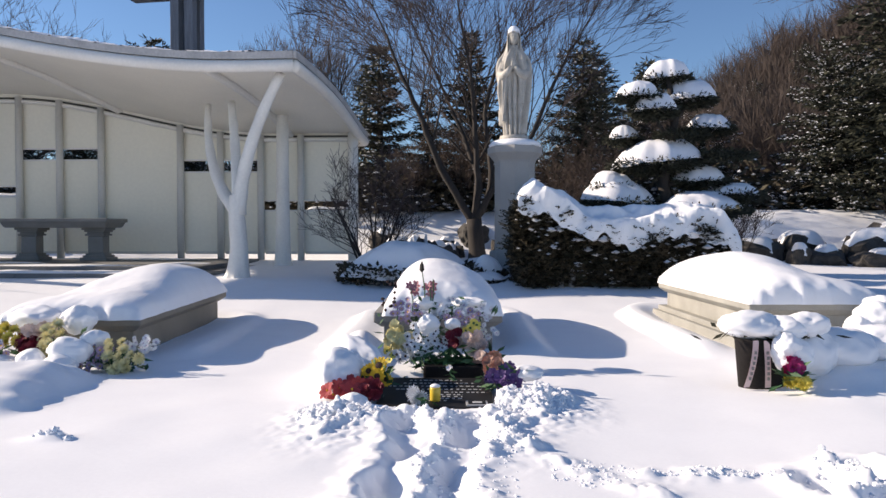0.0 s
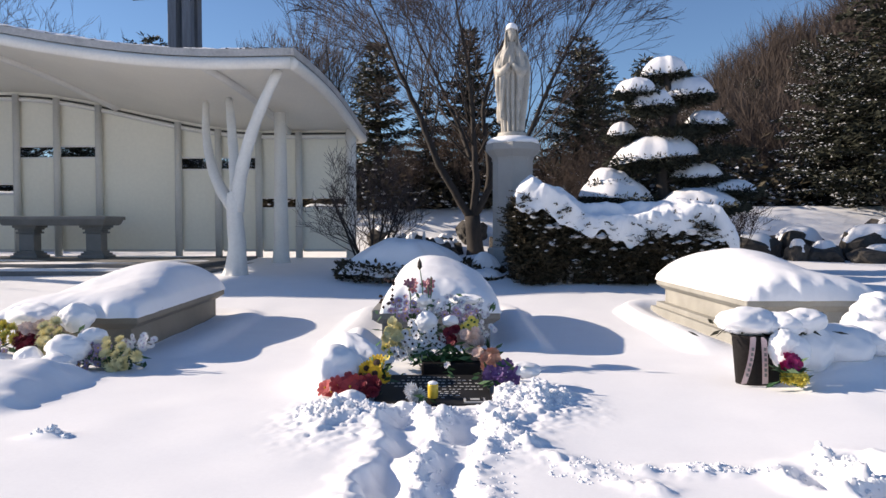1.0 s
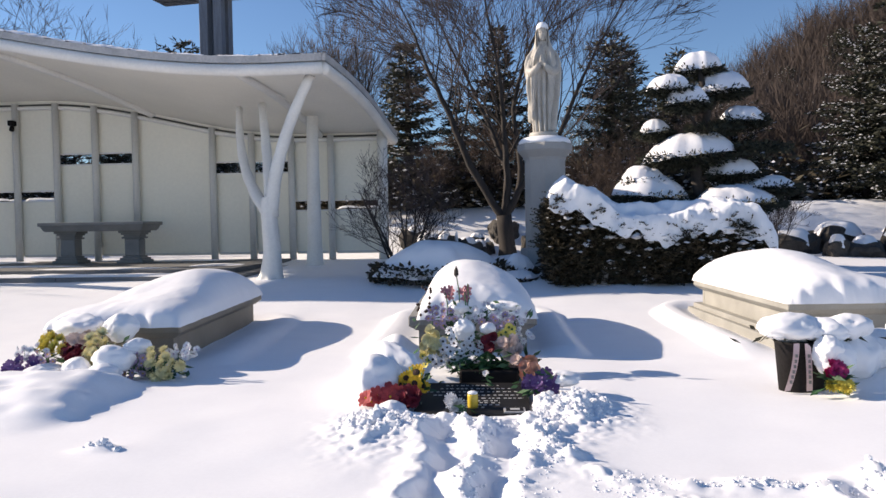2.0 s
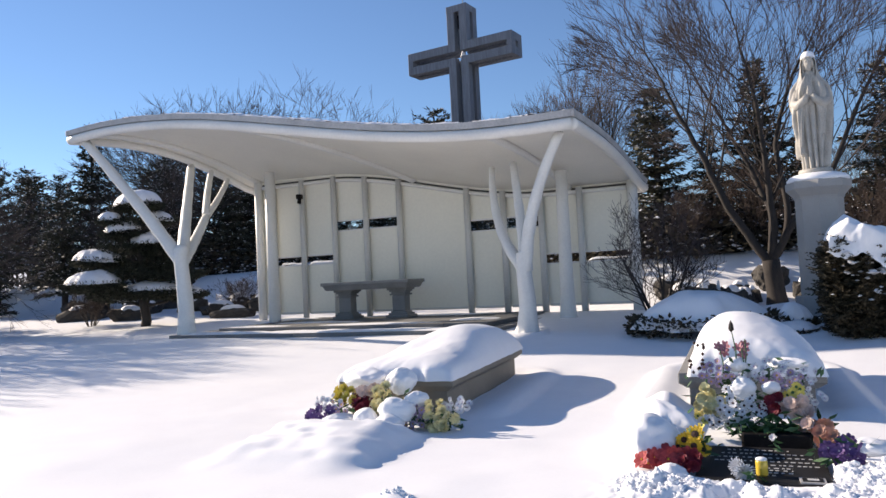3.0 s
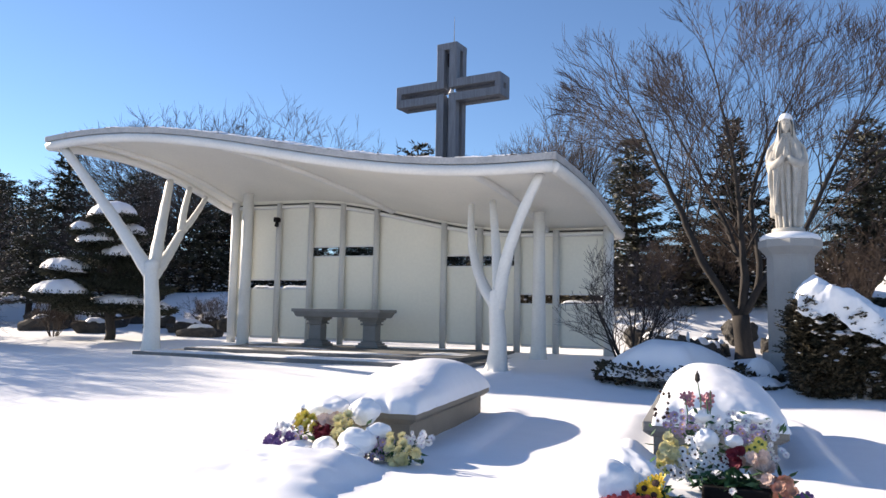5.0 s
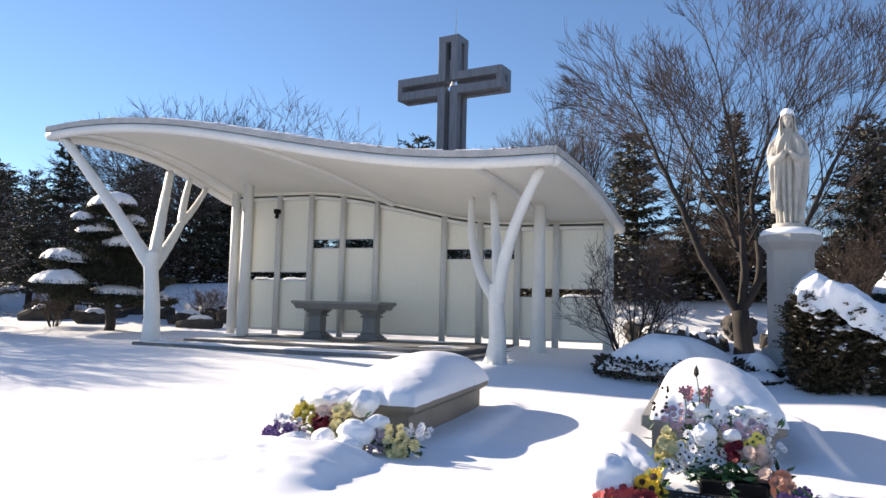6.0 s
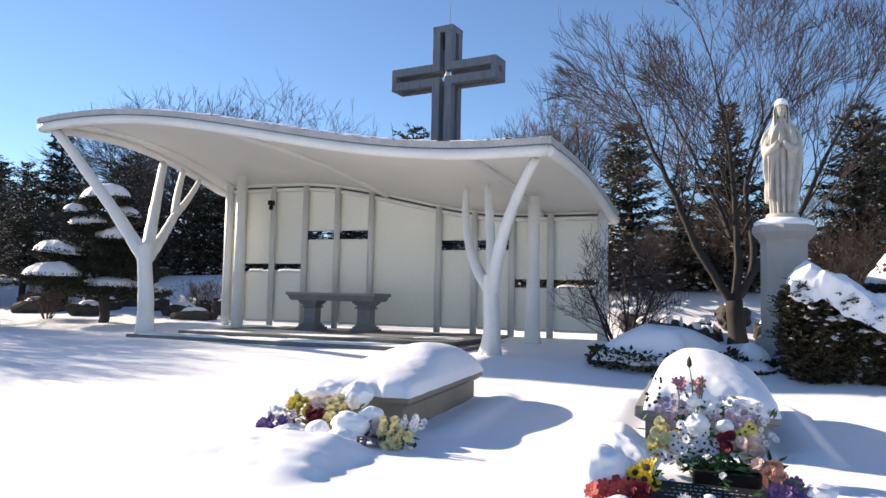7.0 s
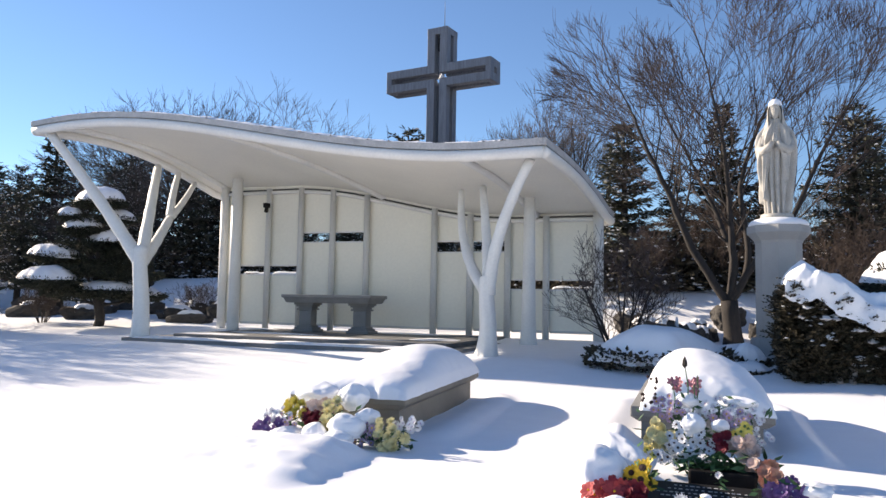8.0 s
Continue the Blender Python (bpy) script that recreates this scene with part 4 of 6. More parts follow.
def make_maple():
    """A low-forking maple: five curving main limbs that hand over to ever finer forks."""
    rnd = random.Random(21)
    x0, y0 = 0.1, 18.9
    root = thing("bare_tree", "large bare maple with a spreading vase of branches in snow", "tree", (x0, y0, hz(x0, y0) - 0.05))
    g, tw = Geo(), Geo()
    crotch = Vector((-0.08, 0, 1.12))
    g.tube([(0.02, 0, -0.4), (0.02, 0, 0.0), (0, 0, 0.3), (-0.05, 0, 0.8), crotch], [0.36, 0.27, 0.215, 0.2, 0.2], 14)
    limbs = [(0.115, [(-0.83, -0.2, 1.3), (-1.4, -0.4, 2.7), (-1.85, -0.6, 3.7), (-2.2, -0.7, 4.6)]),
             (0.1, [(0.1, 0.4, 1.0), (-0.2, 0.8, 2.0), (-0.78, 1.2, 3.4), (-1.5, 1.5, 4.9)]),
             (0.105, [(0.12, -0.2, 0.7), (0.02, -0.5, 2.4), (-0.08, -0.8, 3.6), (-0.35, -0.9, 5.0)]),
             (0.1, [(0.45, 0.2, 0.9), (0.3, 0.5, 2.8), (0.7, 0.7, 4.3), (1.2, 0.8, 5.3)]),
             (0.1, [(0.55, -0.3, 0.85), (1.4, -0.5, 2.0), (2.0, -0.5, 3.4), (2.6, -0.4, 4.5)])]
    for r, knots in limbs:
        pts = [crotch - Vector((0, 0, 0.12))] + [crotch + Vector(k) for k in knots]
        # rounded course through the knots
        run = []
        for i in range(len(pts) - 1):
            a, b, c, d = pts[max(i - 1, 0)], pts[i], pts[i + 1], pts[min(i + 2, len(pts) - 1)]
            for j in range(5):
                t = j / 5
                run.append(0.5 * (2 * b + (c - a) * t + (2 * a - 5 * b + 4 * c - d) * t * t + (3 * b - a - 3 * c + d) * t ** 3) + Vector((rnd.uniform(-1, 1), rnd.uniform(-1, 1), 0)) * 0.02)
        run.append(pts[-1])
        n = len(run)
        g.tube(run, [r * (1 - 0.78 * i / (n - 1)) for i in range(n)], 9)
        for i in range(7, n, 1):
            q = i / (n - 1)
            along = (run[i] - run[i - 1]).normalized()
            for k in range(2 if i % 4 == 0 and q > 0.6 else 1):
                out = Vector((rnd.uniform(-1, 1), rnd.uniform(-0.8, 0.8), rnd.uniform(-0.1, 0.5)))
                out = (out - along * out.dot(along)).normalized()
                d = (along * 0.75 + out * rnd.uniform(0.45, 0.8) + Vector((run[i].x * 0.07, 0, 0.15))).normalized()
                fork(g, tw, run[i], d, rnd.uniform(0.85, 1.1) * (1.1 - 0.35 * q), max(r * (1 - 0.78 * q) * rnd.uniform(0.3, 0.45), 0.009), 2, rnd, 0.3, 5 if q < 0.45 else 6, 0.07)
        fork(g, tw, run[-1], run[-1] - run[-2], 0.75, r * 0.22, 2, rnd, 0.36, 6, 0.05)
    part("trunk", g, BARK, root, "", True)
    tagged(part("twig_crown", tw, TWIG, root), kind="stuff")


def make_pad_pine(at, pads, trunk_top, label, seed, group="cloud-pruned pines"):
    """A pruned pine with flat pads, each with its own snow. pads: x, y, z, half width, snow 0..1."""
    rnd = random.Random(seed)
    root = thing("pruned_pine", label, "tree", at, 0, group)
    t = Geo()
    hgt = trunk_top
    spine = [Vector((0.10 * math.sin(i * 1.1), 0.06 * math.sin(i * 1.7), -0.3 + (hgt + 0.3) * i / 9)) for i in range(10)]
    t.tube(spine, [0.16 - 0.012 * i for i in range(10)], 8)
    for x, y, z, w, sn in pads:
        i = min(max(int((z - 0.25 + 0.3) / (hgt + 0.3) * 9), 0), 9)
        p = spine[i]
        t.tube([p, p.lerp(Vector((x, y, z - 0.1)), 0.5) + Vector((0, 0, -0.05)), Vector((x, y, z - 0.06))], [0.06, 0.045, 0.02], 5)
    part("trunk", t, BARK, root, "", True)
    for x, y, z, w, sn in pads:
        w *= 1.16
        c = Geo()
        th = 0.13 + 0.2 * w
        sd0 = rnd.random() * 50

        def rim(a):
            return 1 + 0.16 * lump(math.cos(a), math.sin(a), sd0, 1.3) + 0.09 * lump(math.cos(a), math.sin(a), sd0 + 7, 3.5)
        for k in range(int(2600 * w * w) + 380):
            a, q = rnd.random() * 6.28, rnd.random() ** 0.5
            rr = w * 1.06 * q * rim(a)
            zz = rnd.uniform(-1, -0.1 if sn > 0 else 0.45) * (1 - q * q * 0.65)
            p = Vector((x + rr * math.cos(a), y + rr * 0.85 * math.sin(a), z + th * zz))
            d = Vector((math.cos(a) * q + rnd.uniform(-0.6, 0.6), math.sin(a) * q + rnd.uniform(-0.6, 0.6), rnd.uniform(-0.5, 0.15 if sn > 0 else 0.6))).normalized()
            sprig(c, p, d, rnd.uniform(0.08, 0.16), 0.018, rnd)
        # tufts round the lip of the snow
        for k in range(int(260 * w) if sn > 0 else 0):
            a = rnd.random() * 6.28
            rr = w * rnd.uniform(0.86, 1.06) * rim(a)
            p = Vector((x + rr * math.cos(a), y + rr * 0.85 * math.sin(a), z + rnd.uniform(-0.05, 0.03)))
            sprig(c, p, Vector((math.cos(a) * 0.7, math.sin(a) * 0.7, rnd.uniform(-0.2, 0.8))).normalized(), rnd.uniform(0.06, 0.12), 0.016, rnd)
        pad = part("foliage_pad", c, NEEDLE_D, root)
        if sn > 0:
            s = Geo()
            ww = w * (0.86 + 0.18 * sn)
            tilt = rnd.uniform(-0.12, 0.12)

            def cap(u, v):
                a = 6.2832 * u
                q = v * rim(a)
                px, py = ww * q * math.cos(a), ww * q * math.sin(a)
                zz = (0.13 + 0.42 * w) * (0.35 + 0.65 * sn) * (1 - v ** 2.6) ** 0.75 - 0.05 * v ** 4
                zz += 0.05 * lump(px, py, sd0, 2.2) * (1 - v ** 6) + 0.022 * lump(px, py, sd0 + 3, 7.0)
                return (x + px, y + 0.85 * py, z + zz + tilt * q * math.cos(a) * w)
            s.grid(cap, 48, 16, True)
            part("snow_cushion", s, SNOW_T, pad, "rounded cushion of snow", True)
    return root


def pads_from(rows, depth=0.35, seed=2):
    rnd = random.Random(seed)
    return [(x, rnd.uniform(-depth, depth), z, w, s) for x, z, w, s in rows]


# pruned pine behind the hedge: offset, height, half width, snow
make_pad_pine((3.95, 14.7, 0.55), pads_from([
    (0.02, 3.72, 0.42, 1.0), (0.42, 3.28, 0.46, 1.0), (-0.70, 3.25, 0.34, 0.9), (-0.40, 2.98, 0.38, 0.9), (-0.85, 2.50, 0.28, 0.7), (0.85, 2.68, 0.40, 0.7),
    (-0.25, 1.98, 0.72, 0.9), (1.05, 2.1, 0.45, 0.0), (0.62, 1.62, 0.45, 0.7), (-1.08, 1.5, 0.38, 0.8), (-0.95, 1.2, 0.62, 0.9), (0.55, 1.05, 0.75, 0.4), (1.25, 1.35, 0.5, 0.2), (0.2, 2.5, 0.4, 0.0)]), 3.7, "clipped cloud-pruned pine with thick snow on every pad", 31)
# the one beside the chapel: its pads spread along a slanting line
rnd = random.Random(5)
chapel_pads = []
for o, z, w, sn in ((-0.05, 3.85, 0.6, 0.7), (-0.85, 3.38, 0.3, 0.6), (-0.52, 3.0, 0.52, 0.55), (0.5, 3.4, 0.42, 0.45), (0.22, 2.62, 0.52, 0.6), (-1.25, 2.15, 0.6, 0.5), (-1.35, 1.4, 0.7, 0.5), (-0.3, 3.3, 0.45, 0.0), (-0.5, 2.45, 0.6, 0.0), (0.8, 2.3, 0.6, 0.0),
                    (0.4, 1.95, 0.8, 0.0), (0.95, 1.6, 0.7, 0.0), (-0.4, 1.75, 0.75, 0.0), (0.3, 1.15, 0.85, 0.05), (1.2, 1.0, 0.6, 0.15), (-0.6, 1.05, 0.7, 0.0)):
    e = rnd.uniform(-0.35, 0.35)
    chapel_pads.append((0.69 * o - 0.72 * e, 0.72 * o + 0.69 * e, z, w * 1.14, min(sn * 1.25, 1)))
make_pad_pine((-18.1, 17.0, 0.38), chapel_pads, 3.8, "dark cloud-pruned pine with snow on its pads", 32)

# conifers: a few shapes, repeated
L_FIR = "dark green fir lightly dusted with snow"
con_a = make_conifer(11, 5.6, 1.75, 1.1, NEEDLE, 1.0, 0.85, 0.06, L_FIR)
con_b = make_conifer(12, 6.2, 1.6, 1.0, NEEDLE_D, 1.0, 0.8, 0.05, L_FIR)
con_c = make_conifer(13, 5.8, 2.0, 0.7, NEEDLE, 0.85, 0.5, 0.2, "broad dark pine with a rounded crown")
con_d = make_conifer(14, 7.0, 2.8, 2.0, NEEDLE_D, 0.9, 0.6, 0.03, "wide dark spruce thickly flecked with snow")
con_e = make_conifer(15, 12.0, 2.3, 0.25, NEEDLE_D, 1.1, 0.3, 0.04, "tall dark brownish cedar rising out of view")
for ob, x, y, k, wide in ((con_a, -3.1, 23.8, 1.0, True), (con_b, -0.1, 24.2, 0.97, True), (con_c, 3.6, 24.5, 0.98, False), (con_d, 10.6, 22.3, 0.74, False), (con_e, 12.2, 20.6, 1.0, False)):
    ob.matrix_basis = pose(x, y, hz(x, y) - 0.1, 0, 0, 20) @ Matrix.Diagonal((k * (1.22 if wide else 1), k * (1.22 if wide else 1), k, 1))
rnd = random.Random(5)
spots = [(con_b, -30.0, 25.5, 1.25), (con_c, -33.5, 23.0, 1.1), (con_c, -27.0, 26.5, 0.95), (con_c, -36.5, 27.0, 1.2), (con_d, -24.6, 25.0, 0.75), (con_c, -22.4, 26.2, 0.9),
         (con_b, -20.3, 27.0, 0.85), (con_d, -17.8, 27.5, 0.7), (con_a, -15.4, 28.0, 0.9), (con_c, -13.2, 27.0, 0.85), (con_a, -10.8, 27.5, 0.8), (con_d, -8.4, 27.0, 0.72),
         (con_c, -6.2, 27.5, 0.8), (con_c, -16.2, 36.0, 1.5), (con_a, 1.4, 27.5, 0.85), (con_c, 6.4, 27.5, 0.9), (con_d, 12.2, 24.0, 0.8),
          (con_c, 13.0, 45.0, 0.75), (con_c, 17.0, 46.0, 0.8), (con_c, 20.5, 47.0, 0.8), (con_c, -27.5, 15.2, 0.9), (con_c, -26.5, 21.0, 0.9),
         (con_a, -30.5, 20.5, 0.75), (con_c, -23.4, 20.4, 0.55), (con_a, -31, 14.0, 0.95), (con_b, -1.8, 28.0, 0.8), (con_c, -35, 18, 1.0), (con_c, -26.0, 14.6, 0.85), (con_c, -29.5, 12.9, 0.9), (con_c, 4.9, 30, 1.0), (con_d, 8.8, 29, 0.7), (con_b, -32.0, 29.0, 1.0), (con_d, -38.0, 24.0, 1.0), (con_c, -29.0, 30.5, 1.0), (con_b, -24.0, 29.5, 0.95), (con_c, -40.0, 30.0, 1.2), (con_d, -34.0, 27.0, 0.8)]
for src, x, y, k in spots:
    copy_thing(src, pose(x, y, hz(x, y) - 0.15, 0, 0, rnd.uniform(0, 360))).scale = (k, k, k * rnd.uniform(0.92, 1.08))

# bare trees
make_maple()
bt = make_bare_tree(22, (-10.6, 34.0, 1.9), 1.2, 0.14, 5, 1.15, "grey leafless tree behind the chapel", 0.36, 0.08, 6, 0.65, TWIG_G)
bt2 = make_bare_tree(23, (-22.0, 32.0, 2.0), 1.4, 0.16, 6, 1.3, "grey leafless tree with flat spreading branches", 0.5, -0.10, 6, 1.25, TWIG_G)
for src, x, y, k in ((bt, -6.0, 35.0, 1.2), (bt, -8.6, 33.0, 1.3), (bt2, -24.6, 31.0, 1.55), (bt2, -28.2, 32.5, 1.45), (bt2, -21.4, 33.0, 1.35), (bt, 14.3, 24.0, 1.6), (bt, -22.5, 24.0, 0.85), (bt2, -25.0, 23.8, 0.7), (bt, -27.0, 13.4, 1.1), (bt2, -24.0, 12.6, 0.9), (bt, -22.5, 14.2, 0.8),
                     (bt, 2.6, 27.0, 0.6), (bt2, 5.2, 25.5, 0.5), (bt, 7.4, 26.0, 0.62), (bt2, -26.2, 32.0, 1.5), (bt2, -23.2, 31.6, 1.5), (bt2, -27.4, 31.2, 1.4), (bt, -7.2, 34.0, 1.4), (bt2, -24.5, 10.4, 1.15), (bt2, -25.5, 11.8, 1.1)):
    copy_thing(src, pose(x, y, hz(x, y) - 0.1, 0, 0, rnd.uniform(0, 360))).scale = (k, k, k)


def make_shrub(seed, at, stems, L, label, twig=TWIG, r=0.014, lean=0.7):
    rnd = random.Random(seed)
    root = thing("bare_shrub", label, "shrub", at)
    g, tw = Geo(), Geo()
    for i in range(stems):
        a = 6.28 * i / stems + rnd.uniform(-0.3, 0.3)
        d = Vector((math.cos(a) * lean * rnd.uniform(0.3, 1.1), math.sin(a) * lean * rnd.uniform(0.3, 1.1), 1))
        limb(g, tw, Vector((0.06 * math.cos(a), 0.06 * math.sin(a), -0.1)), d, L * rnd.uniform(0.7, 1.1), r * 1.6, 0, rnd, 0.5, 0.6, (6, 5, 4))
    tagged(part("rootstock", g, BARK, root), kind="stuff")
    tagged(part("twig_crown", tw, twig, root), kind="stuff")
    return root


make_shrub(41, (-1.85, 13.6, hz(-1.85, 13.6)), 11, 1.75, "leafless many-stemmed shrub beside the chapel", TWIG, 0.02, 0.7)
make_shrub(42, (-1.9, 22.2, hz(-1.9, 22.2)), 14, 1.7, "reddish-brown leafless shrub on the snowy bank", SHRUBM, 0.014, 0.6)
make_shrub(43, (-0.1, 22.4, hz(-0.1, 22.4)), 16, 2.2, "reddish-brown leafless shrub on the snowy bank", SHRUBM, 0.014, 0.7)
make_shrub(44, (2.9, 20.5, hz(2.9, 20.5)), 16, 2.4, "reddish-brown leafless shrub on the snowy bank", SHRUBM, 0.014, 0.7)
make_shrub(45, (6.2, 17.3, hz(6.2, 17.3)), 7, 1.3, "thin leafless shrub among rocks", TWIG, 0.012, 0.5)
make_shrub(46, (-20.6, 17.2, hz(-20.6, 17.2)), 14, 1.0, "round twiggy leafless shrub in snow", SHRUBM, 0.012, 0.8)
make_shrub(47, (-17.6, 21.0, hz(-17.6, 21.0)), 10, 1.1, "round twiggy leafless shrub in snow", SHRUBM, 0.012, 0.8)
make_shrub(48, (11.2, 18.2, hz(11.2, 18.2)), 14, 2.0, "dry brown leafless shrub", SHRUBM, 0.014, 0.6)


# ---- hedge ----
def hedge_top(x):
    return float(np.interp(x, [0.55, 0.8, 1.1, 1.6, 2.1, 2.8, 3.5, 4.1, 4.5], [1.35, 1.72, 1.75, 1.52, 1.2, 1.2, 1.34, 1.25, 0.95]))


def make_hedge():
    root = thing("yew_hedge", "clipped dark yew hedge under a thick blanket of snow", "hedge", (2.5, 12.7, 0))
    inv = Matrix.Translation((-2.5, -12.7, 0))
    e = Vector((0.14, -0.27, 1.15))
    root.matrix_basis = Matrix.Translation(e) @ Matrix.Scale(0.94, 4) @ Matrix.Translation(-e) @ root.matrix_basis
    rnd = random.Random(8)
    core = Geo()

    def swell(x, z):
        """How far the clipped face bulges forward."""
        return 0.17 * lump(x, z, 2.0, 1.7) + 0.12 * lump(x, z, 9.0, 4.2) + 0.07 * math.sin(z * 2.5)

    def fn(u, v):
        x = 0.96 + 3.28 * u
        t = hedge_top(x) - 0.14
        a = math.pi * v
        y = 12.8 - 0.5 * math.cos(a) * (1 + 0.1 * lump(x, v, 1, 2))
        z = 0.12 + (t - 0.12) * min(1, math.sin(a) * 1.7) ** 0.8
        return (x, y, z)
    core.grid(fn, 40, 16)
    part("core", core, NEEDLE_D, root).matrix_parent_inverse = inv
    g = Geo()

    def spray(p, d, l):
        """A small twig with tufts on both sides."""
        side = d.cross(Vector((rnd.uniform(-0.5, 0.5), rnd.uniform(-0.5, 0.5), 1))).normalized()
        for k in range(6):
            q = (k + 0.5) / 6
            for e in (-1, 1):
                sprig(g, p + d * (l * q), (d * 0.8 + side * (e * rnd.uniform(0.5, 1.0)) + Vector((0, 0, rnd.uniform(-0.2, 0.3)))).normalized(), 0.075 * rnd.uniform(0.7, 1.3) * (1.1 - 0.5 * q), 0.014, rnd)
    for i in range(5200):
        x = rnd.uniform(0.76, 4.45)
        t = hedge_top(x)
        if rnd.random() < 0.78:
            zb = 0.22 + 0.16 * lump(x, 0.0, 4.0, 5.0)
            z = zb + (t - zb) * rnd.random()
            x += 0.22 * max(0, 1 - (x - 0.6) / 0.6) * ((z - 0.9) / 0.8) ** 2
            p = Vector((x, 12.22 - swell(x, z) + rnd.uniform(-0.03, 0.16), z))
            d = Vector((rnd.uniform(-1, 1), -0.8, rnd.uniform(-0.5, 0.9))).normalized()
        else:
            p = Vector((x, rnd.uniform(12.1, 13.3), t - rnd.uniform(0.1, 0.35)))
            d = Vector((rnd.uniform(-1, 1), rnd.uniform(-1, 0.5), rnd.uniform(-0.1, 1))).normalized()
        spray(p, d, rnd.uniform(0.08, 0.2))
    for i in range(900):
        z = rnd.uniform(0.2, 1.5)
        y = rnd.uniform(12.2, 13.2)
        spray(Vector((0.84 + 0.16 * ((z - 0.9) / 0.8) ** 2 - 0.16 * lump(y, z, 4, 2.4) + rnd.uniform(-0.04, 0.1), y, z)), Vector((-0.8, rnd.uniform(-1, 0.6), rnd.uniform(-0.4, 0.9))).normalized(), rnd.uniform(0.08, 0.22))
    # long shoots at the outer end
    for i in range(26):
        z = rnd.uniform(0.5, 1.75)
        spray(Vector((0.76 + 0.16 * ((z - 0.9) / 0.8) ** 2, rnd.uniform(12.1, 12.9), z)), Vector((-1, rnd.uniform(-0.6, 0.3), rnd.uniform(0.1, 0.8))).normalized(), rnd.uniform(0.2, 0.34))
    o = part("foliage", g, YEW, root)
    o.matrix_parent_inverse = inv
    s = Geo()

    def top(u, v):
        x = 0.8 + 3.66 * u
        t = hedge_top(x)
        droop = 0.31 + 0.22 * noise.noise(Vector((x * 2.0, 0, 3))) + 0.12 * noise.noise(Vector((x * 4.3, 0, 6))) + 0.05 * noise.noise(Vector((x * 10, 0, 2)))
        e = min(u, 1 - u) * 3.78
        k = min(1.0, e / 0.3) ** 0.5
        # front lip, over the crest, to the back
        if v < 0.3:
            q = v / 0.3
            y = 12.06 - 0.10 * math.sin(q * 1.57) + 0.14 * q
            z = t - droop * (1 - q) ** 1.2 + 0.2 * k * q ** 0.5
        else:
            q = (v - 0.3) / 0.7
            y = 12.12 + 1.3 * q
            z = t + (0.2 + 0.16 * math.sin(min(q * 1.6, 1.57)) - 0.35 * q ** 5) * k
        b = 0.15 * noise.noise(Vector((x * 2.0, y * 1.8 + z, 5))) + 0.05 * noise.noise(Vector((x * 5.0, y * 4.0 + 2 * z, 9))) + 0.012 * lump(x, y, z, 12.0)
        return (x, y - b * 0.8, z + b)
    s.grid(top, 220, 36)
    part("snow_blanket", s, SNOW, root, "thick lumpy snow drooping over the front", True).matrix_parent_inverse = inv
    c = Geo()
    for i in range(150):
        x = rnd.uniform(0.75, 4.4)
        t = hedge_top(x)
        z = t - 0.2 - 0.75 * rnd.random() ** 1.8
        w = rnd.uniform(0.015, 0.05) * (1.3 if z > t - 0.5 else 0.9)
        clump(c, (x, 12.16 - swell(x, z), z), w * 1.6, w, rnd, 7)
    tagged(part("snow_specks", c, SNOW_T, root), kind="stuff").matrix_parent_inverse = inv


make_hedge()


def make_vase(x, y, h):
    root = thing("grave_vase", "small grey stone vase standing in snow before the hedge", "vase", (x, y, hz(x, y) - 0.02), 0, "stone vases")
    g = Geo()
    g.lathe([(0.055, 0), (0.06, 0.02), (0.045, 0.06 * h), (0.065, 0.13 * h), (0.07, 0.2 * h), (0.05, 0.24 * h), (0.058, 0.26 * h), (0.04, 0.262 * h), (0.035, 0.2 * h)], 14)
    part("body", g, GRANITE_D, root, "", True)
    g = Geo()
    g.lathe([(0.05, 0.258 * h), (0.045, 0.29 * h), (0.001, 0.31 * h)], 12, cap=False)
    part("snow_cap", g, SNOW, root, "", True)


make_vase(1.45, 11.5, 0.9)
make_vase(1.62, 11.53, 1.0)


def make_low_shrub(at, w, d, h, seed, label, needles=YEW):
    root = thing("low_shrub", label, "shrub", at)
    rnd = random.Random(seed)
    g = Geo()
    for i in range(int(1500 * w)):
        a = rnd.random() * 6.28
        q = 0.8 + 0.24 * rnd.random()
        z = rnd.uniform(-0.02, h * 0.5)
        p = Vector((w * q * math.cos(a), d * q * math.sin(a), z))
        sprig(g, p, Vector((math.cos(a) + rnd.uniform(-0.7, 0.7), math.sin(a) + rnd.uniform(-0.7, 0.7), rnd.uniform(-0.3, 0.9))).normalized(), rnd.uniform(0.06, 0.13), 0.03, rnd)
    part("foliage", g, needles, root)
    s = Geo()

    def cap(u, v):
        a = 6.2832 * u
        rr = 1.0 + 0.14 * lump(math.cos(a), math.sin(a), seed, 1.5) + 0.06 * lump(math.cos(a), math.sin(a), seed + 3, 5)
        q = v * rr
        z = h * (1 - v ** 2.4) + 0.05 * lump(q * math.cos(a) * w, q * math.sin(a) * d, seed, 2.0) + 0.10
        return (w * q * math.cos(a), d * q * math.sin(a), z)
    s.grid(cap, 56, 14, True)
    part("snow_cap", s, SNOW, root, "smooth dome of snow", True)
    return root


make_low_shrub((-1.1, 12.7, 0.25), 1.2, 0.85, 0.6, 51, "low evergreen shrub almost buried under a smooth mound of snow")
make_low_shrub((0.28, 12.3, 0.22), 0.36, 0.28, 0.12, 52, "small brownish azalea poking through snow", YEW)
make_low_shrub((0.3, 12.75, 0.27), 0.3, 0.3, 0.34, 53, "small evergreen shrub with a little snow")


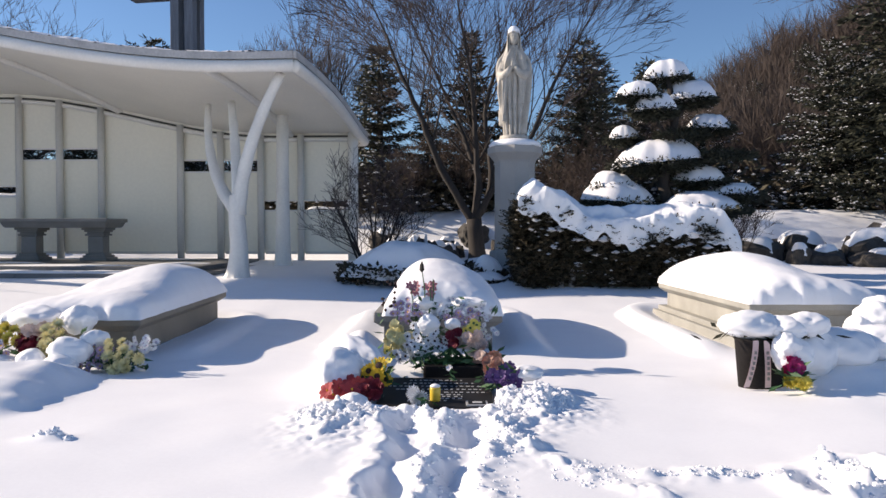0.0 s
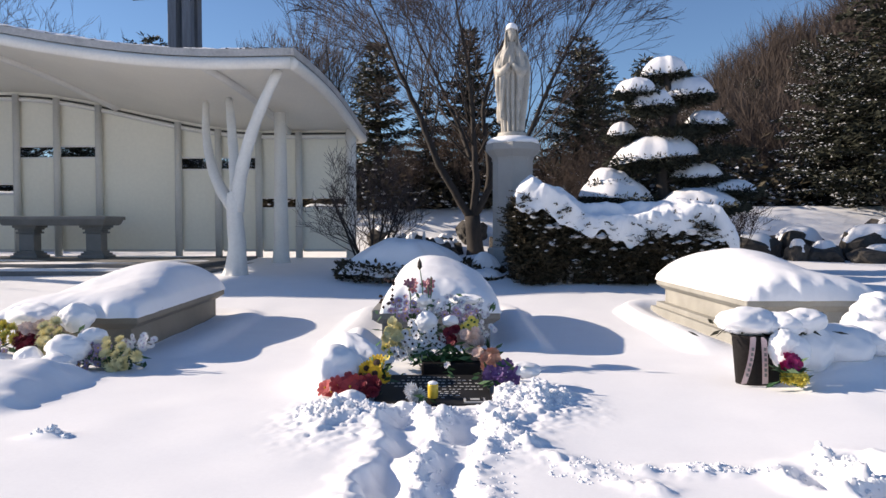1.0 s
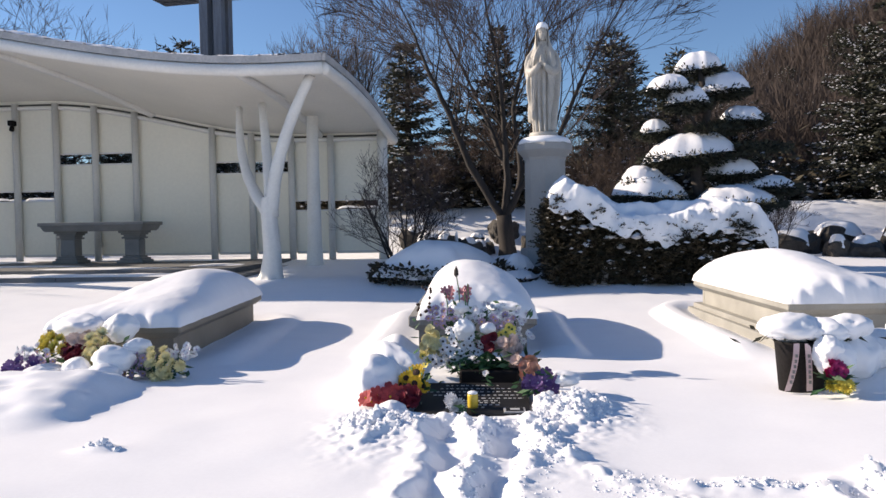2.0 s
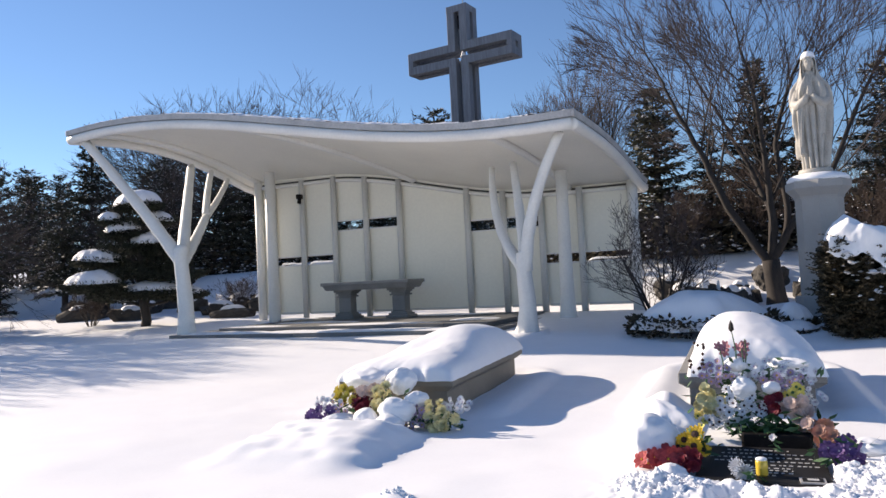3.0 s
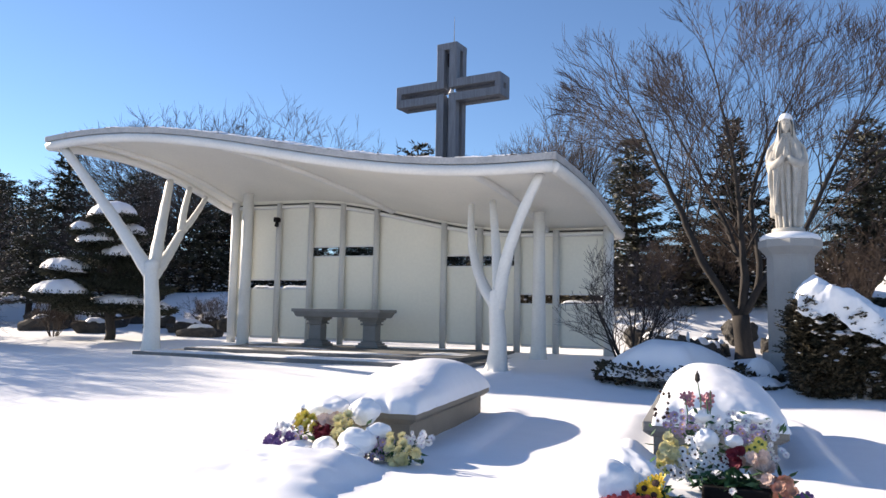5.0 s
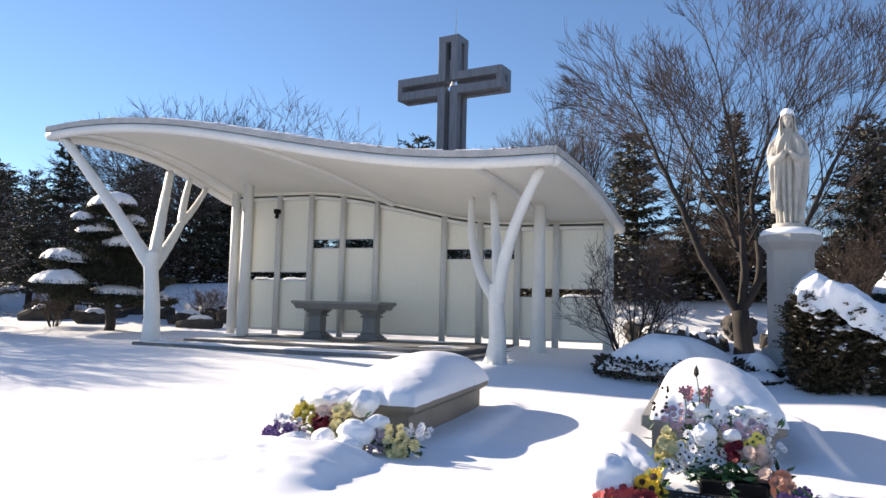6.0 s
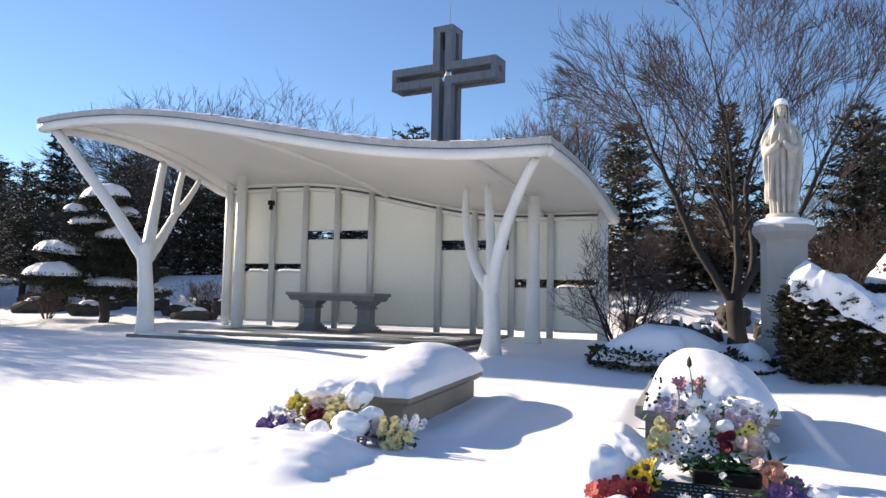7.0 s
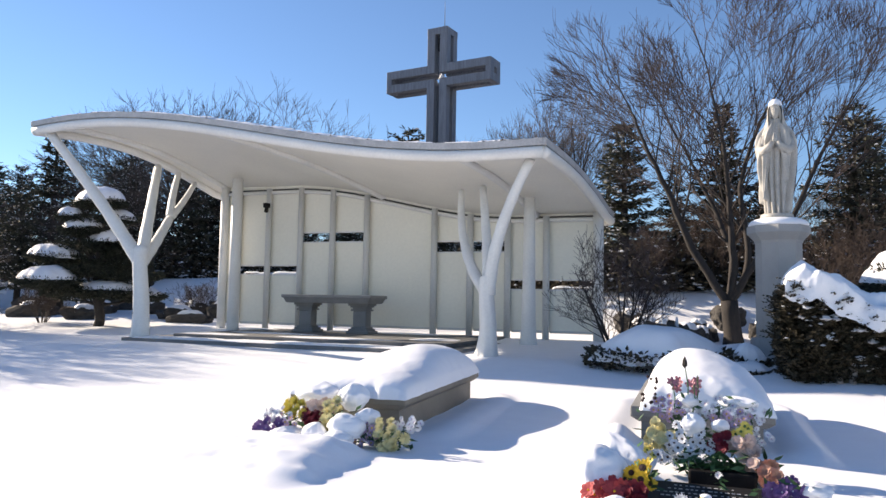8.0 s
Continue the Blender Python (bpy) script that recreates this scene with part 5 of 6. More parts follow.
# ---- rocks ----
def rock_mesh(seed):
    bm = bmesh.new()
    bmesh.ops.create_icosphere(bm, subdivisions=3, radius=1)
    for v in bm.verts:
        n = v.co.normalized()
        k = 1.0 / (abs(n.x) ** 5 + abs(n.y) ** 5 + abs(n.z) ** 5) ** 0.2
        k *= 0.86 + 0.3 * noise.noise(Vector((n.x, n.y, n.z + seed * 7)) * 1.3) + 0.16 * lump(n.x, n.y, n.z + seed * 3, 3.2)
        v.co = Vector((n.x * k, n.y * k, n.z * k))
    g = Geo()
    g.bm(bm)
    return g.mesh("rock", ROCK, False)


ROCKS = [rock_mesh(i) for i in range(4)]


def make_rock(x, y, sx, sy, sz, i, rz, snow=0.7, dz=0.0):
    z = hz(x, y) + dz
    root = thing("garden_rock", "dark rough garden rock half buried in snow", "rock", (x, y, z), rz, "garden rocks")
    a = part("rock", ROCKS[i % 4], ROCK, root)
    a.scale = (sx * 0.88, sy * 0.88, sz * 1.0)
    if snow:
        s = Geo()

        def cap(u, v):
            t = 6.2832 * u
            rr = 0.9 + 0.4 * lump(math.cos(t), math.sin(t), i + x, 1.8)
            q = v * rr * snow * 0.9
            return (sx * 0.88 * q * math.cos(t), sy * 0.88 * q * math.sin(t), sz * 1.0 * math.sqrt(max(0.02, 1 - (q * 0.85) ** 4)) + 0.10 * (1 - v ** 3) - 0.14 * v ** 4)
        s.grid(cap, 24, 8, True)
        part("snow_cap", s, SNOW, root, "", True)
    return root


for r in ((-1.55, 18.6, 0.42, 0.35, 0.5, 0, 10, 0.5), (-0.95, 18.9, 0.5, 0.4, 0.42, 1, 50, 0.8), (-0.65, 19.2, 0.4, 0.36, 0.34, 2, 80, 0.8), (1.0, 19.3, 0.5, 0.4, 0.34, 3, 15, 0.85),
          (-2.0, 19.5, 0.6, 0.4, 0.5, 2, 0, 0.9), (-1.0, 15.7, 0.3, 0.28, 0.55, 1, 20, 0.2), (1.4, 19.0, 0.6, 0.4, 0.45, 0, 5, 0.8), (-2.5, 20.2, 0.5, 0.4, 0.42, 1, 15, 0.6), (-1.6, 19.9, 0.42, 0.4, 0.4, 3, 75, 0.5), (-0.7, 19.8, 0.5, 0.4, 0.38, 0, 33, 0.7), (0.8, 19.9, 0.45, 0.4, 0.4, 2, 12, 0.6), (-1.15, 19.4, 0.35, 0.3, 0.33, 2, 50, 0.3), (0.0, 20.5, 0.5, 0.4, 0.45, 1, 20, 0.7), (-0.45, 19.6, 0.3, 0.3, 0.3, 0, 85, 0.4),
          (7.0, 18.3, 0.75, 0.5, 0.55, 1, 10, 0.9), (8.3, 18.8, 0.95, 0.6, 0.55, 0, 30, 1.0), (9.6, 17.6, 1.2, 0.7, 0.75, 2, 5, 1.0), (8.2, 17.2, 0.6, 0.5, 0.38, 3, 60, 0.8), (10.6, 18.6, 1.0, 0.8, 0.85, 1, 0, 0.8),
          (6.1, 18.6, 0.5, 0.5, 0.55, 2, 30, 0.95), (9.2, 16.6, 0.9, 0.4, 0.32, 1, 12, 0.7), (7.5, 17.0, 0.28, 0.28, 0.4, 3, 0, 0.95),
          (-15.4, 21.5, 0.75, 0.6, 0.75, 0, 15, 0.5), (-16.6, 21.3, 0.8, 0.5, 0.55, 1, 40, 0.95), (-18.0, 21.6, 0.8, 0.5, 0.5, 2, 0, 0.95), (-16.4, 19.2, 0.9, 0.45, 0.3, 3, 5, 0.75), (-17.6, 20.0, 0.8, 0.5, 0.35, 0, 80, 0.9),
          (-19.4, 20.6, 0.7, 0.5, 0.5, 1, 33, 0.95), (-21.6, 20.4, 0.9, 0.6, 0.5, 2, 12, 0.95), (-23.0, 18.9, 1.0, 0.6, 0.45, 3, 12, 0.95), (-20.3, 18.6, 0.8, 0.5, 0.4, 0, 12, 0.8), (-24.6, 20.4, 1.0, 0.6, 0.55, 1, 70, 0.9),
          (-13.9, 21.9, 0.7, 0.5, 0.5, 2, 70, 0.9), (-22.2, 22.3, 0.9, 0.6, 0.55, 0, 20, 0.9)):
    make_rock(*r)


# ---- far woods ----
def make_woods():
    rnd = random.Random(77)
    g = Geo()

    def stroke(p, d, l, w):
        s = Vector((rnd.uniform(-1, 1), rnd.uniform(-1, 1), 0)).normalized() * w
        k = len(g.v)
        e = p + d * l
        g.v += [tuple(p - s), tuple(p + s), tuple(e)]
        g.f.append((k, k + 1, k + 2))
    n = 0
    while n < 2700:
        x, y = (rnd.uniform(8, 42), rnd.uniform(29, 60)) if n % 3 else (rnd.uniform(-60, 30), rnd.uniform(31, 70))
        n += 1
        z = hz(x, y) - 0.1
        h = rnd.uniform(2.6, 4.8) * (1.0 if x > 6 else 0.72)
        p = Vector((x, y, z))
        stroke(p, Vector((rnd.uniform(-0.1, 0.1), 0, 1)), h, 0.07)
        for k in range(24):
            q = p + Vector((0, 0, h * rnd.uniform(0.15, 0.85)))
            d = Vector((rnd.uniform(-1, 1), rnd.uniform(-1, 1), rnd.uniform(0.4, 1.6))).normalized()
            L = h * rnd.uniform(0.2, 0.5)
            stroke(q, d, L, 0.025)
            for j in range(3):
                dd = (d + Vector((rnd.uniform(-1, 1), rnd.uniform(-1, 1), rnd.uniform(-0.2, 0.8))) * 0.6).normalized()
                stroke(q + d * L * rnd.uniform(0.3, 0.9), dd, L * 0.6, 0.014)
    ob = part("far_woods", g, TWIG_R)
    tagged(ob, "brown leafless woods on the slope behind the garden", "woods", kind="stuff")


make_woods()


def make_brush():
    """Low undergrowth on the bank behind the garden."""
    rnd = random.Random(78)
    g, s = Geo(), Geo()
    for i in range(760):
        x, y = (rnd.uniform(-34, 15) if i % 2 else rnd.uniform(-7, 9)), rnd.uniform(21.8, 27)
        y += 3.0 if x < -10 else 0
        z = hz(x, y)
        for k in range(34):
            a = rnd.random() * 6.28
            p = Vector((x + rnd.gauss(0, 0.5), y + rnd.gauss(0, 0.4), z + abs(rnd.gauss(0, 0.55))))
            sprig(g, p, Vector((math.cos(a), math.sin(a), rnd.uniform(-0.2, 1))).normalized(), rnd.uniform(0.2, 0.45), 0.06, rnd)
            if rnd.random() < 0.14:
                clump(s, p, rnd.uniform(0.05, 0.14), 0.05, rnd, 5)
    ob = part("undergrowth", g, YEW)
    tagged(ob, "dark evergreen undergrowth along the bank", "undergrowth", kind="stuff")
    tagged(part("snow_dusting", s, SNOW_T, ob), kind="stuff")


make_brush()


# ---- flowers ----
def flower_mesh(name, n, L, w, petal_mat, eye=None, eye_r=0.2, cup=0.25, rings=1, seed=0):
    """A flower head of radius L facing +z, with a raised eye."""
    rnd = random.Random(seed)
    g = Geo()
    g.v.append((0, 0, 0))
    for r in range(rings):
        k = 1 - 0.28 * r
        for j in range(n):
            a = 2 * math.pi * (j + 0.5 * r) / n + rnd.uniform(-0.08, 0.08)
            c, s = math.cos(a), math.sin(a)
            lift = cup * (1 + 0.9 * r) * rnd.uniform(0.8, 1.2)
            l = L * k * rnd.uniform(0.9, 1.08)
            ww = w * L

            def q(t, o, z):
                return (c * t - s * o, s * t + c * o, z)
            i = len(g.v)
            g.v += [q(0.5 * l, ww, 0.55 * l * lift + 0.05 * L), q(0.5 * l, 0, 0.45 * l * lift), q(0.5 * l, -ww, 0.55 * l * lift + 0.05 * L),
                    q(0.88 * l, ww * 0.75, l * lift), q(l, 0, l * lift * 0.95), q(0.88 * l, -ww * 0.75, l * lift)]
            g.f += [(0, i, i + 1), (0, i + 1, i + 2), (i, i + 3, i + 4, i + 1), (i + 1, i + 4, i + 5, i + 2)]
    ne = len(g.f)
    if eye:
        g.lathe([(eye_r * L, 0.02 * L), (eye_r * L * 0.85, 0.16 * L), (0.001, 0.22 * L)], 8, cap=False)
    me = g.mesh(name, petal_mat, False)
    if eye:
        me.materials.append(eye)
        me.polygons.foreach_set("material_index", [0] * ne + [1] * (len(g.f) - ne))
    return me


FL = {
    "daisy": flower_mesh("daisy", 10, 0.043, 0.22, P_WHITE, P_DARK, 0.25, 0.16, 1, 1),
    "aster": flower_mesh("aster", 12, 0.035, 0.18, P_LILAC, P_GOLD, 0.25, 0.2, 2, 2),
    "pale_aster": flower_mesh("aster", 12, 0.034, 0.18, P_WHITE, P_LILAC, 0.25, 0.25, 2, 3),
    "rose": flower_mesh("rose", 7, 0.055, 0.45, P_CREAM, None, 0.2, 0.55, 3, 4),
    "red_rose": flower_mesh("rose", 7, 0.055, 0.42, P_RED, None, 0.2, 0.5, 3, 5),
    "lily": flower_mesh("lily", 6, 0.052, 0.3, P_PINK, P_CREAM, 0.12, 0.45, 1, 6),
    "peach": flower_mesh("carnation", 11, 0.07, 0.3, P_ORANGE, None, 0.2, 0.4, 3, 7),
    "pale_peach": flower_mesh("carnation", 11, 0.065, 0.3, petal("peach_petal", (0.8, 0.62, 0.55)), None, 0.2, 0.4, 3, 17),
    "sun": flower_mesh("sunflower", 14, 0.065, 0.2, P_GOLD, P_DARK, 0.42, 0.1, 2, 8),
    "poinsettia": flower_mesh("poinsettia", 8, 0.085, 0.28, P_RED, P_GOLD, 0.1, 0.2, 2, 9),
    "violet": flower_mesh("violet", 9, 0.05, 0.3, P_PURPLE, P_WHITE, 0.12, 0.35, 2, 10),
    "mum": flower_mesh("chrysanthemum", 18, 0.06, 0.12, P_YELLOW, None, 0.2, 0.5, 3, 11),
    "cream_mum": flower_mesh("chrysanthemum", 16, 0.055, 0.13, P_CREAM, None, 0.2, 0.45, 3, 12),
    "white_mum": flower_mesh("chrysanthemum", 20, 0.075, 0.11, P_WHITE, None, 0.2, 0.5, 4, 13),
    "green_mum": flower_mesh("button_flower", 10, 0.04, 0.25, P_YELLOW, LEAF, 0.3, 0.2, 1, 14),
    "magenta": flower_mesh("cyclamen", 8, 0.05, 0.35, P_MAGENTA, None, 0.2, 0.5, 2, 15),
    "burgundy": flower_mesh("carnation", 10, 0.06, 0.3, petal("wine_petal", (0.22, 0.02, 0.04)), None, 0.2, 0.4, 3, 16),
}


def blob_mesh(seed, mat_):
    bm = bmesh.new()
    bmesh.ops.create_icosphere(bm, subdivisions=4, radius=1)
    for v in bm.verts:
        n = v.co.normalized()
        k = 1 + 0.17 * noise.noise(Vector((n.x, n.y, n.z + seed * 5)) * 1.4) + 0.1 * noise.noise(Vector((n.x, n.y, n.z + seed * 9)) * 4.0)
        v.co = n * k
    g = Geo()
    g.bm(bm)
    return g.mesh("snow_and_lit_lump", mat_, True)


BLOBS = [blob_mesh(i, SNOW) for i in range(4)]


def leaf_geo(rnd, n, cx, cy, cz, rx, ry, rz, l=0.12):
    g = Geo()
    for i in range(n):
        a = rnd.uniform(0, 6.28)
        p = Vector((cx + rnd.gauss(0, 0.5) * rx, cy + rnd.uniform(-0.5, 0.8) * ry, cz + rnd.gauss(0, 0.5) * rz))
        d = Vector((math.cos(a), -0.6 + 0.5 * math.sin(a), rnd.uniform(-0.6, 0.8))).normalized()
        sprig(g, p, d, l * rnd.uniform(0.6, 1.3), l * 0.17, rnd)
    return g


def arrangement(label, at, clusters, lumps=(), leaves=(), seed=0, name="flower_arrangement", group=""):
    """clusters: flower, count, x, y, z, half width, half height; lumps of snow: x, y, z, sx, sy, sz."""
    rnd = random.Random(seed)
    root = thing(name, label, "flowers", at, 0, group)
    for k, n, cx, cy, cz, rx, rz in clusters:
        for i in range(n):
            # spread evenly over the cluster's face
            a, q = i * 2.39996 + rnd.uniform(-0.3, 0.3), math.sqrt((i + 0.5) / n)
            x, z = cx + rx * q * math.cos(a), cz + rz * q * math.sin(a)
            y = cy + 0.10 * q * q + rnd.uniform(-0.03, 0.03)
            f = part(FL[k].name.split(".")[0], FL[k], None, root)
            nx, nz = (x - cx) * 1.2 + rnd.uniform(-0.6, 0.6), 0.3 + (z - cz) * 1.5 + rnd.uniform(-0.5, 0.7)
            f.matrix_basis = Matrix.Translation((x, y, z)) @ Vector((nx, -1, nz)).to_track_quat("Z", "Y").to_matrix().to_4x4() @ Matrix.Rotation(rnd.random() * 6, 4, "Z") @ Matrix.Scale(rnd.uniform(0.8, 1.15), 4)
    for row in leaves:
        tagged(part("greenery", leaf_geo(rnd, *row), LEAF, root), kind="stuff")
    for i, (x, y, z, sx, sy, sz) in enumerate(lumps):
        b = part("snow_and_lit_lump", BLOBS[(i + seed) % 4], None, root, "soft white snow")
        b.matrix_basis = pose(x, y, z, 0, 0, 47 * i) @ Matrix.Diagonal((sx, sy, sz, 1))
    return root


# bouquet on the middle tomb
mid = arrangement("mixed bouquet of daisies, roses and lilies dusted with snow", (0, 0, 0), [
    ("daisy", 36, -0.33, 5.99, 0.16, 0.21, 0.18), ("rose", 9, -0.57, 6.03, 0.21, 0.11, 0.13), ("green_mum", 7, 0.1, 6.02, 0.29, 0.09, 0.06), ("pale_aster", 40, -0.08, 6.2, 0.43, 0.36, 0.12),
    ("lily", 4, -0.45, 6.25, 0.63, 0.05, 0.04), ("lily", 4, -0.29, 6.25, 0.62, 0.05, 0.05), ("burgundy", 5, -0.08, 6.0, 0.2, 0.07, 0.11), ("green_mum", 4, -0.62, 6.0, 0.08, 0.07, 0.06), ("pale_peach", 5, 0.08, 5.96, 0.2, 0.09, 0.07), ("peach", 4, 0.24, 5.85, 0.03, 0.08, 0.06),
    ("pale_peach", 4, 0.13, 5.9, 0.10, 0.08, 0.07), ("aster", 14, -0.50, 6.13, 0.44, 0.13, 0.11), ("pale_aster", 16, 0.16, 6.1, 0.27, 0.15, 0.13), ("daisy", 6, -0.52, 5.98, 0.07, 0.12, 0.04), ("aster", 12, 0.02, 6.1, 0.38, 0.18, 0.07)],
    [(-0.29, 6.08, 0.33, 0.10, 0.08, 0.09), (-0.08, 6.08, 0.34, 0.08, 0.06, 0.05), (-0.35, 6.3, 0.50, 0.10, 0.1, 0.06), (0.05, 6.35, 0.50, 0.17, 0.12, 0.05)],
    [(150, -0.25, 6.22, 0.18, 0.35, 0.1, 0.22), (170, -0.1, 5.95, 0.03, 0.34, 0.1, 0.1), (60, 0.15, 6.0, 0.0, 0.15, 0.1, 0.08), (70, -0.15, 6.25, 0.42, 0.4, 0.08, 0.12, 0.09)], 3)
g = Geo()
for x0, z0, x1, z1 in ((-0.34, 0.45, -0.36, 0.80), (-0.28, 0.45, -0.26, 0.72), (-0.45, 0.4, -0.46, 0.64), (-0.3, 0.4, -0.29, 0.64), (-0.6, 0.3, -0.58, 0.52)):
    g.tube([(x0, 6.27, z0), ((x0 + x1) / 2 + 0.015, 6.24, (z0 + z1) / 2), (x1, 6.22, z1)], [0.006, 0.006, 0.004], 5)
part("stem", g, LEAF, mid)
g = Geo()
g.lathe([(0.001, -0.045), (0.022, -0.02), (0.018, 0.02), (0.001, 0.06)], 8, (-0.36, 6.22, 0.82), cap=False)
part("bud", g, BARK, mid, "closed brown bud")
g = Geo()
rr = random.Random(4)
for i in range(16):
    g.lathe([(0.001, -0.016), (0.015, 0), (0.001, 0.016)], 6, (-0.66 + rr.uniform(-0.06, 0.09), 6.12 + rr.uniform(-0.03, 0.03), 0.58 + rr.uniform(-0.14, 0.14)), cap=False)
tagged(part("berry", g, P_DARK, mid, "dark berries against snow"), kind="stuff")
g = Geo()
g.box(-0.32, 0.18, 5.82, 6.3, -0.16, 0.02, 0.02)
part("planter", g, BLACKPOT, mid, "dark low planter box")

arrangement("bunch of yellow sunflowers in snow beside the plaque", (0, 0, 0), [("sun", 6, -0.62, 5.02, 0.10, 0.10, 0.09)], (), [(30, -0.62, 5.08, 0.05, 0.12, 0.08, 0.1)], 4, "sunflower_bunch")
arrangement("red artificial poinsettias half buried in snow", (0, 0, 0), [("poinsettia", 9, -0.80, 4.86, 0.02, 0.19, 0.05), ("burgundy", 5, -0.62, 4.84, 0.0, 0.1, 0.04)],
            [(-0.9, 5.22, 0.06, 0.19, 0.3, 0.2), (-0.9, 5.62, 0.1, 0.17, 0.36, 0.2), (-0.72, 4.72, -0.04, 0.14, 0.1, 0.07)], (), 5, "poinsettia_bunch")
arrangement("bunch of deep purple violets in snow", (0, 0, 0), [("violet", 14, 0.34, 5.12, 0.05, 0.13, 0.08), ("peach", 3, 0.26, 5.45, 0.1, 0.07, 0.05)], [(0.5, 5.25, 0.08, 0.13, 0.12, 0.06)], [(40, 0.3, 5.2, 0.02, 0.15, 0.08, 0.08)], 6, "violet_bunch")

# plaque
plaque = thing("plaque", "black polished stone plaque with rows of pale lettering, cleared of snow", "plaque", (-0.18, 5.2, -0.10), 1.5)
g = Geo()
g.box(-0.41, 0.42, -0.5, 0.52, -0.12, 0.045, 0.012)
part("slab", g, SLATE, plaque)
rr = random.Random(9)
rows = [(0.40, -0.22, 0.20), (0.29, -0.26, 0.30), (0.18, -0.36, 0.38), (0.07, -0.30, 0.36), (-0.03, 0.02, 0.38), (-0.11, -0.06, 0.2), (-0.17, -0.06, 0.2), (-0.23, -0.06, 0.2), (-0.30, -0.06, 0.1)]
for y, x0, x1 in rows:
    x = x0
    while x < x1:
        w = rr.uniform(0.014, 0.034)
        g = Geo()
        g.box(x, min(x + w, x1), y - 0.009, y + 0.009, 0.044, 0.0475)
        part("text_bar", g, LETTER, plaque)
        x += w + rr.uniform(0.01, 0.028)
framed = thing("framed_plate", "small framed plate with a dark centre lying on the plaque", "plate", (0.13, 4.80, -0.054), 3)
for nm, b, m_ in (("frame", (-0.075, 0.075, -0.06, 0.06, 0, 0.012), EDGE), ("face", (-0.06, 0.06, -0.046, 0.046, 0.012, 0.0145), SLATE), ("mark", (-0.03, 0.035, -0.02, 0.02, 0.0145, 0.0165), LETTER)):
    g = Geo()
    g.box(*b, 0.002 if nm == "frame" else 0)
    part(nm, g, m_, framed)
candle = thing("votive_candle", "yellow glass votive candle with a paler top on the plaque", "candle", (-0.165, 4.90, -0.055))
g = Geo()
g.lathe([(0.034, 0), (0.038, 0.01), (0.038, 0.09), (0.034, 0.1), (0.03, 0.1), (0.03, 0.085), (0.001, 0.085)], 18)
part("glass", g, YWAX, candle, "", True)
g = Geo()
g.lathe([(0.036, 0.1), (0.036, 0.108), (0.024, 0.116), (0.001, 0.118)], 18)
part("cap", g, SNOW, candle, "", True)
arrangement("single white chrysanthemum lying on the plaque", (0, 0, 0), [("white_mum", 2, -0.29, 4.80, -0.01, 0.03, 0.01)], (), [(6, -0.2, 4.76, -0.02, 0.05, 0.02, 0.02, 0.09)], 7, "chrysanthemum_head")
arrangement("white lily bud standing over the plaque", (0, 0, 0), [("pale_aster", 1, -0.09, 5.5, 0.05, 0.0, 0.0)], (), [(5, -0.09, 5.51, 0.0, 0.02, 0.02, 0.05, 0.08)], 8, "lily_bud")

# wreaths before the tan tomb
arrangement("yellow, cream and purple flowers half buried in snow before a tomb", (0, 0, 0), [
    ("cream_mum", 16, -2.93, 5.80, 0.07, 0.17, 0.15), ("aster", 10, -3.13, 5.84, 0.08, 0.12, 0.09), ("cream_mum", 13, -3.56, 5.88, 0.19, 0.10, 0.17), ("mum", 10, -3.98, 5.95, 0.22, 0.13, 0.09),
    ("burgundy", 10, -3.76, 5.92, 0.16, 0.14, 0.07), ("pale_peach", 6, -3.74, 5.98, 0.26, 0.13, 0.03), ("violet", 9, -4.18, 5.72, 0.07, 0.13, 0.08), ("pale_aster", 12, -4.12, 5.78, 0.17, 0.16, 0.07), ("pale_aster", 9, -2.72, 5.88, 0.16, 0.06, 0.07), ("aster", 7, -3.2, 5.8, 0.0, 0.1, 0.08), ("aster", 8, -4.05, 5.85, 0.12, 0.16, 0.06), ("pale_aster", 8, -2.86, 5.92, 0.15, 0.10, 0.06)],
    [(-3.34, 5.82, 0.12, 0.19, 0.13, 0.12), (-3.2, 5.98, 0.2, 0.12, 0.1, 0.08), (-3.52, 6.3, 0.33, 0.17, 0.15, 0.13), (-4.0, 6.42, 0.33, 0.3, 0.2, 0.12), (-3.66, 5.78, 0.04, 0.12, 0.1, 0.10),
     (-3.95, 5.75, 0.02, 0.16, 0.12, 0.07), (-3.35, 5.66, 0.02, 0.18, 0.14, 0.09)],
    [(120, -3.0, 5.98, 0.02, 0.22, 0.1, 0.12), (60, -3.55, 6.05, 0.14, 0.2, 0.1, 0.12), (60, -4.0, 6.05, 0.1, 0.3, 0.1, 0.1)], 9)

# offerings before the pale tomb
pot = thing("memorial_planter", "dark planter with white ribbons and a thick cap of snow", "planter", (2.27, 5.52, -0.08))
g = Geo()
g.lathe([(0.115, -0.05), (0.125, 0.0), (0.15, 0.38), (0.16, 0.40), (0.14, 0.40), (0.13, 0.34)], 20, (0.06, 0, 0), 1.35, 1.0)
part("pot", g, BLACKPOT, pot, "", True)
tagged(part("greenery", leaf_geo(random.Random(3), 160, 0.12, 0, 0.43, 0.34, 0.2, 0.05, 0.10), NEEDLE_D, pot), kind="stuff")
for i, (x, z, sx, sz) in enumerate(((-0.02, 0.50, 0.23, 0.11), (0.2, 0.48, 0.2, 0.09), (0.4, 0.50, 0.15, 0.1))):
    b = part("snow_and_lit_lump", BLOBS[i], None, pot, "soft white snow")
    b.matrix_basis = pose(x, 0.02, z, 0, 0, 60 * i) @ Matrix.Diagonal((sx, 0.2, sz, 1))
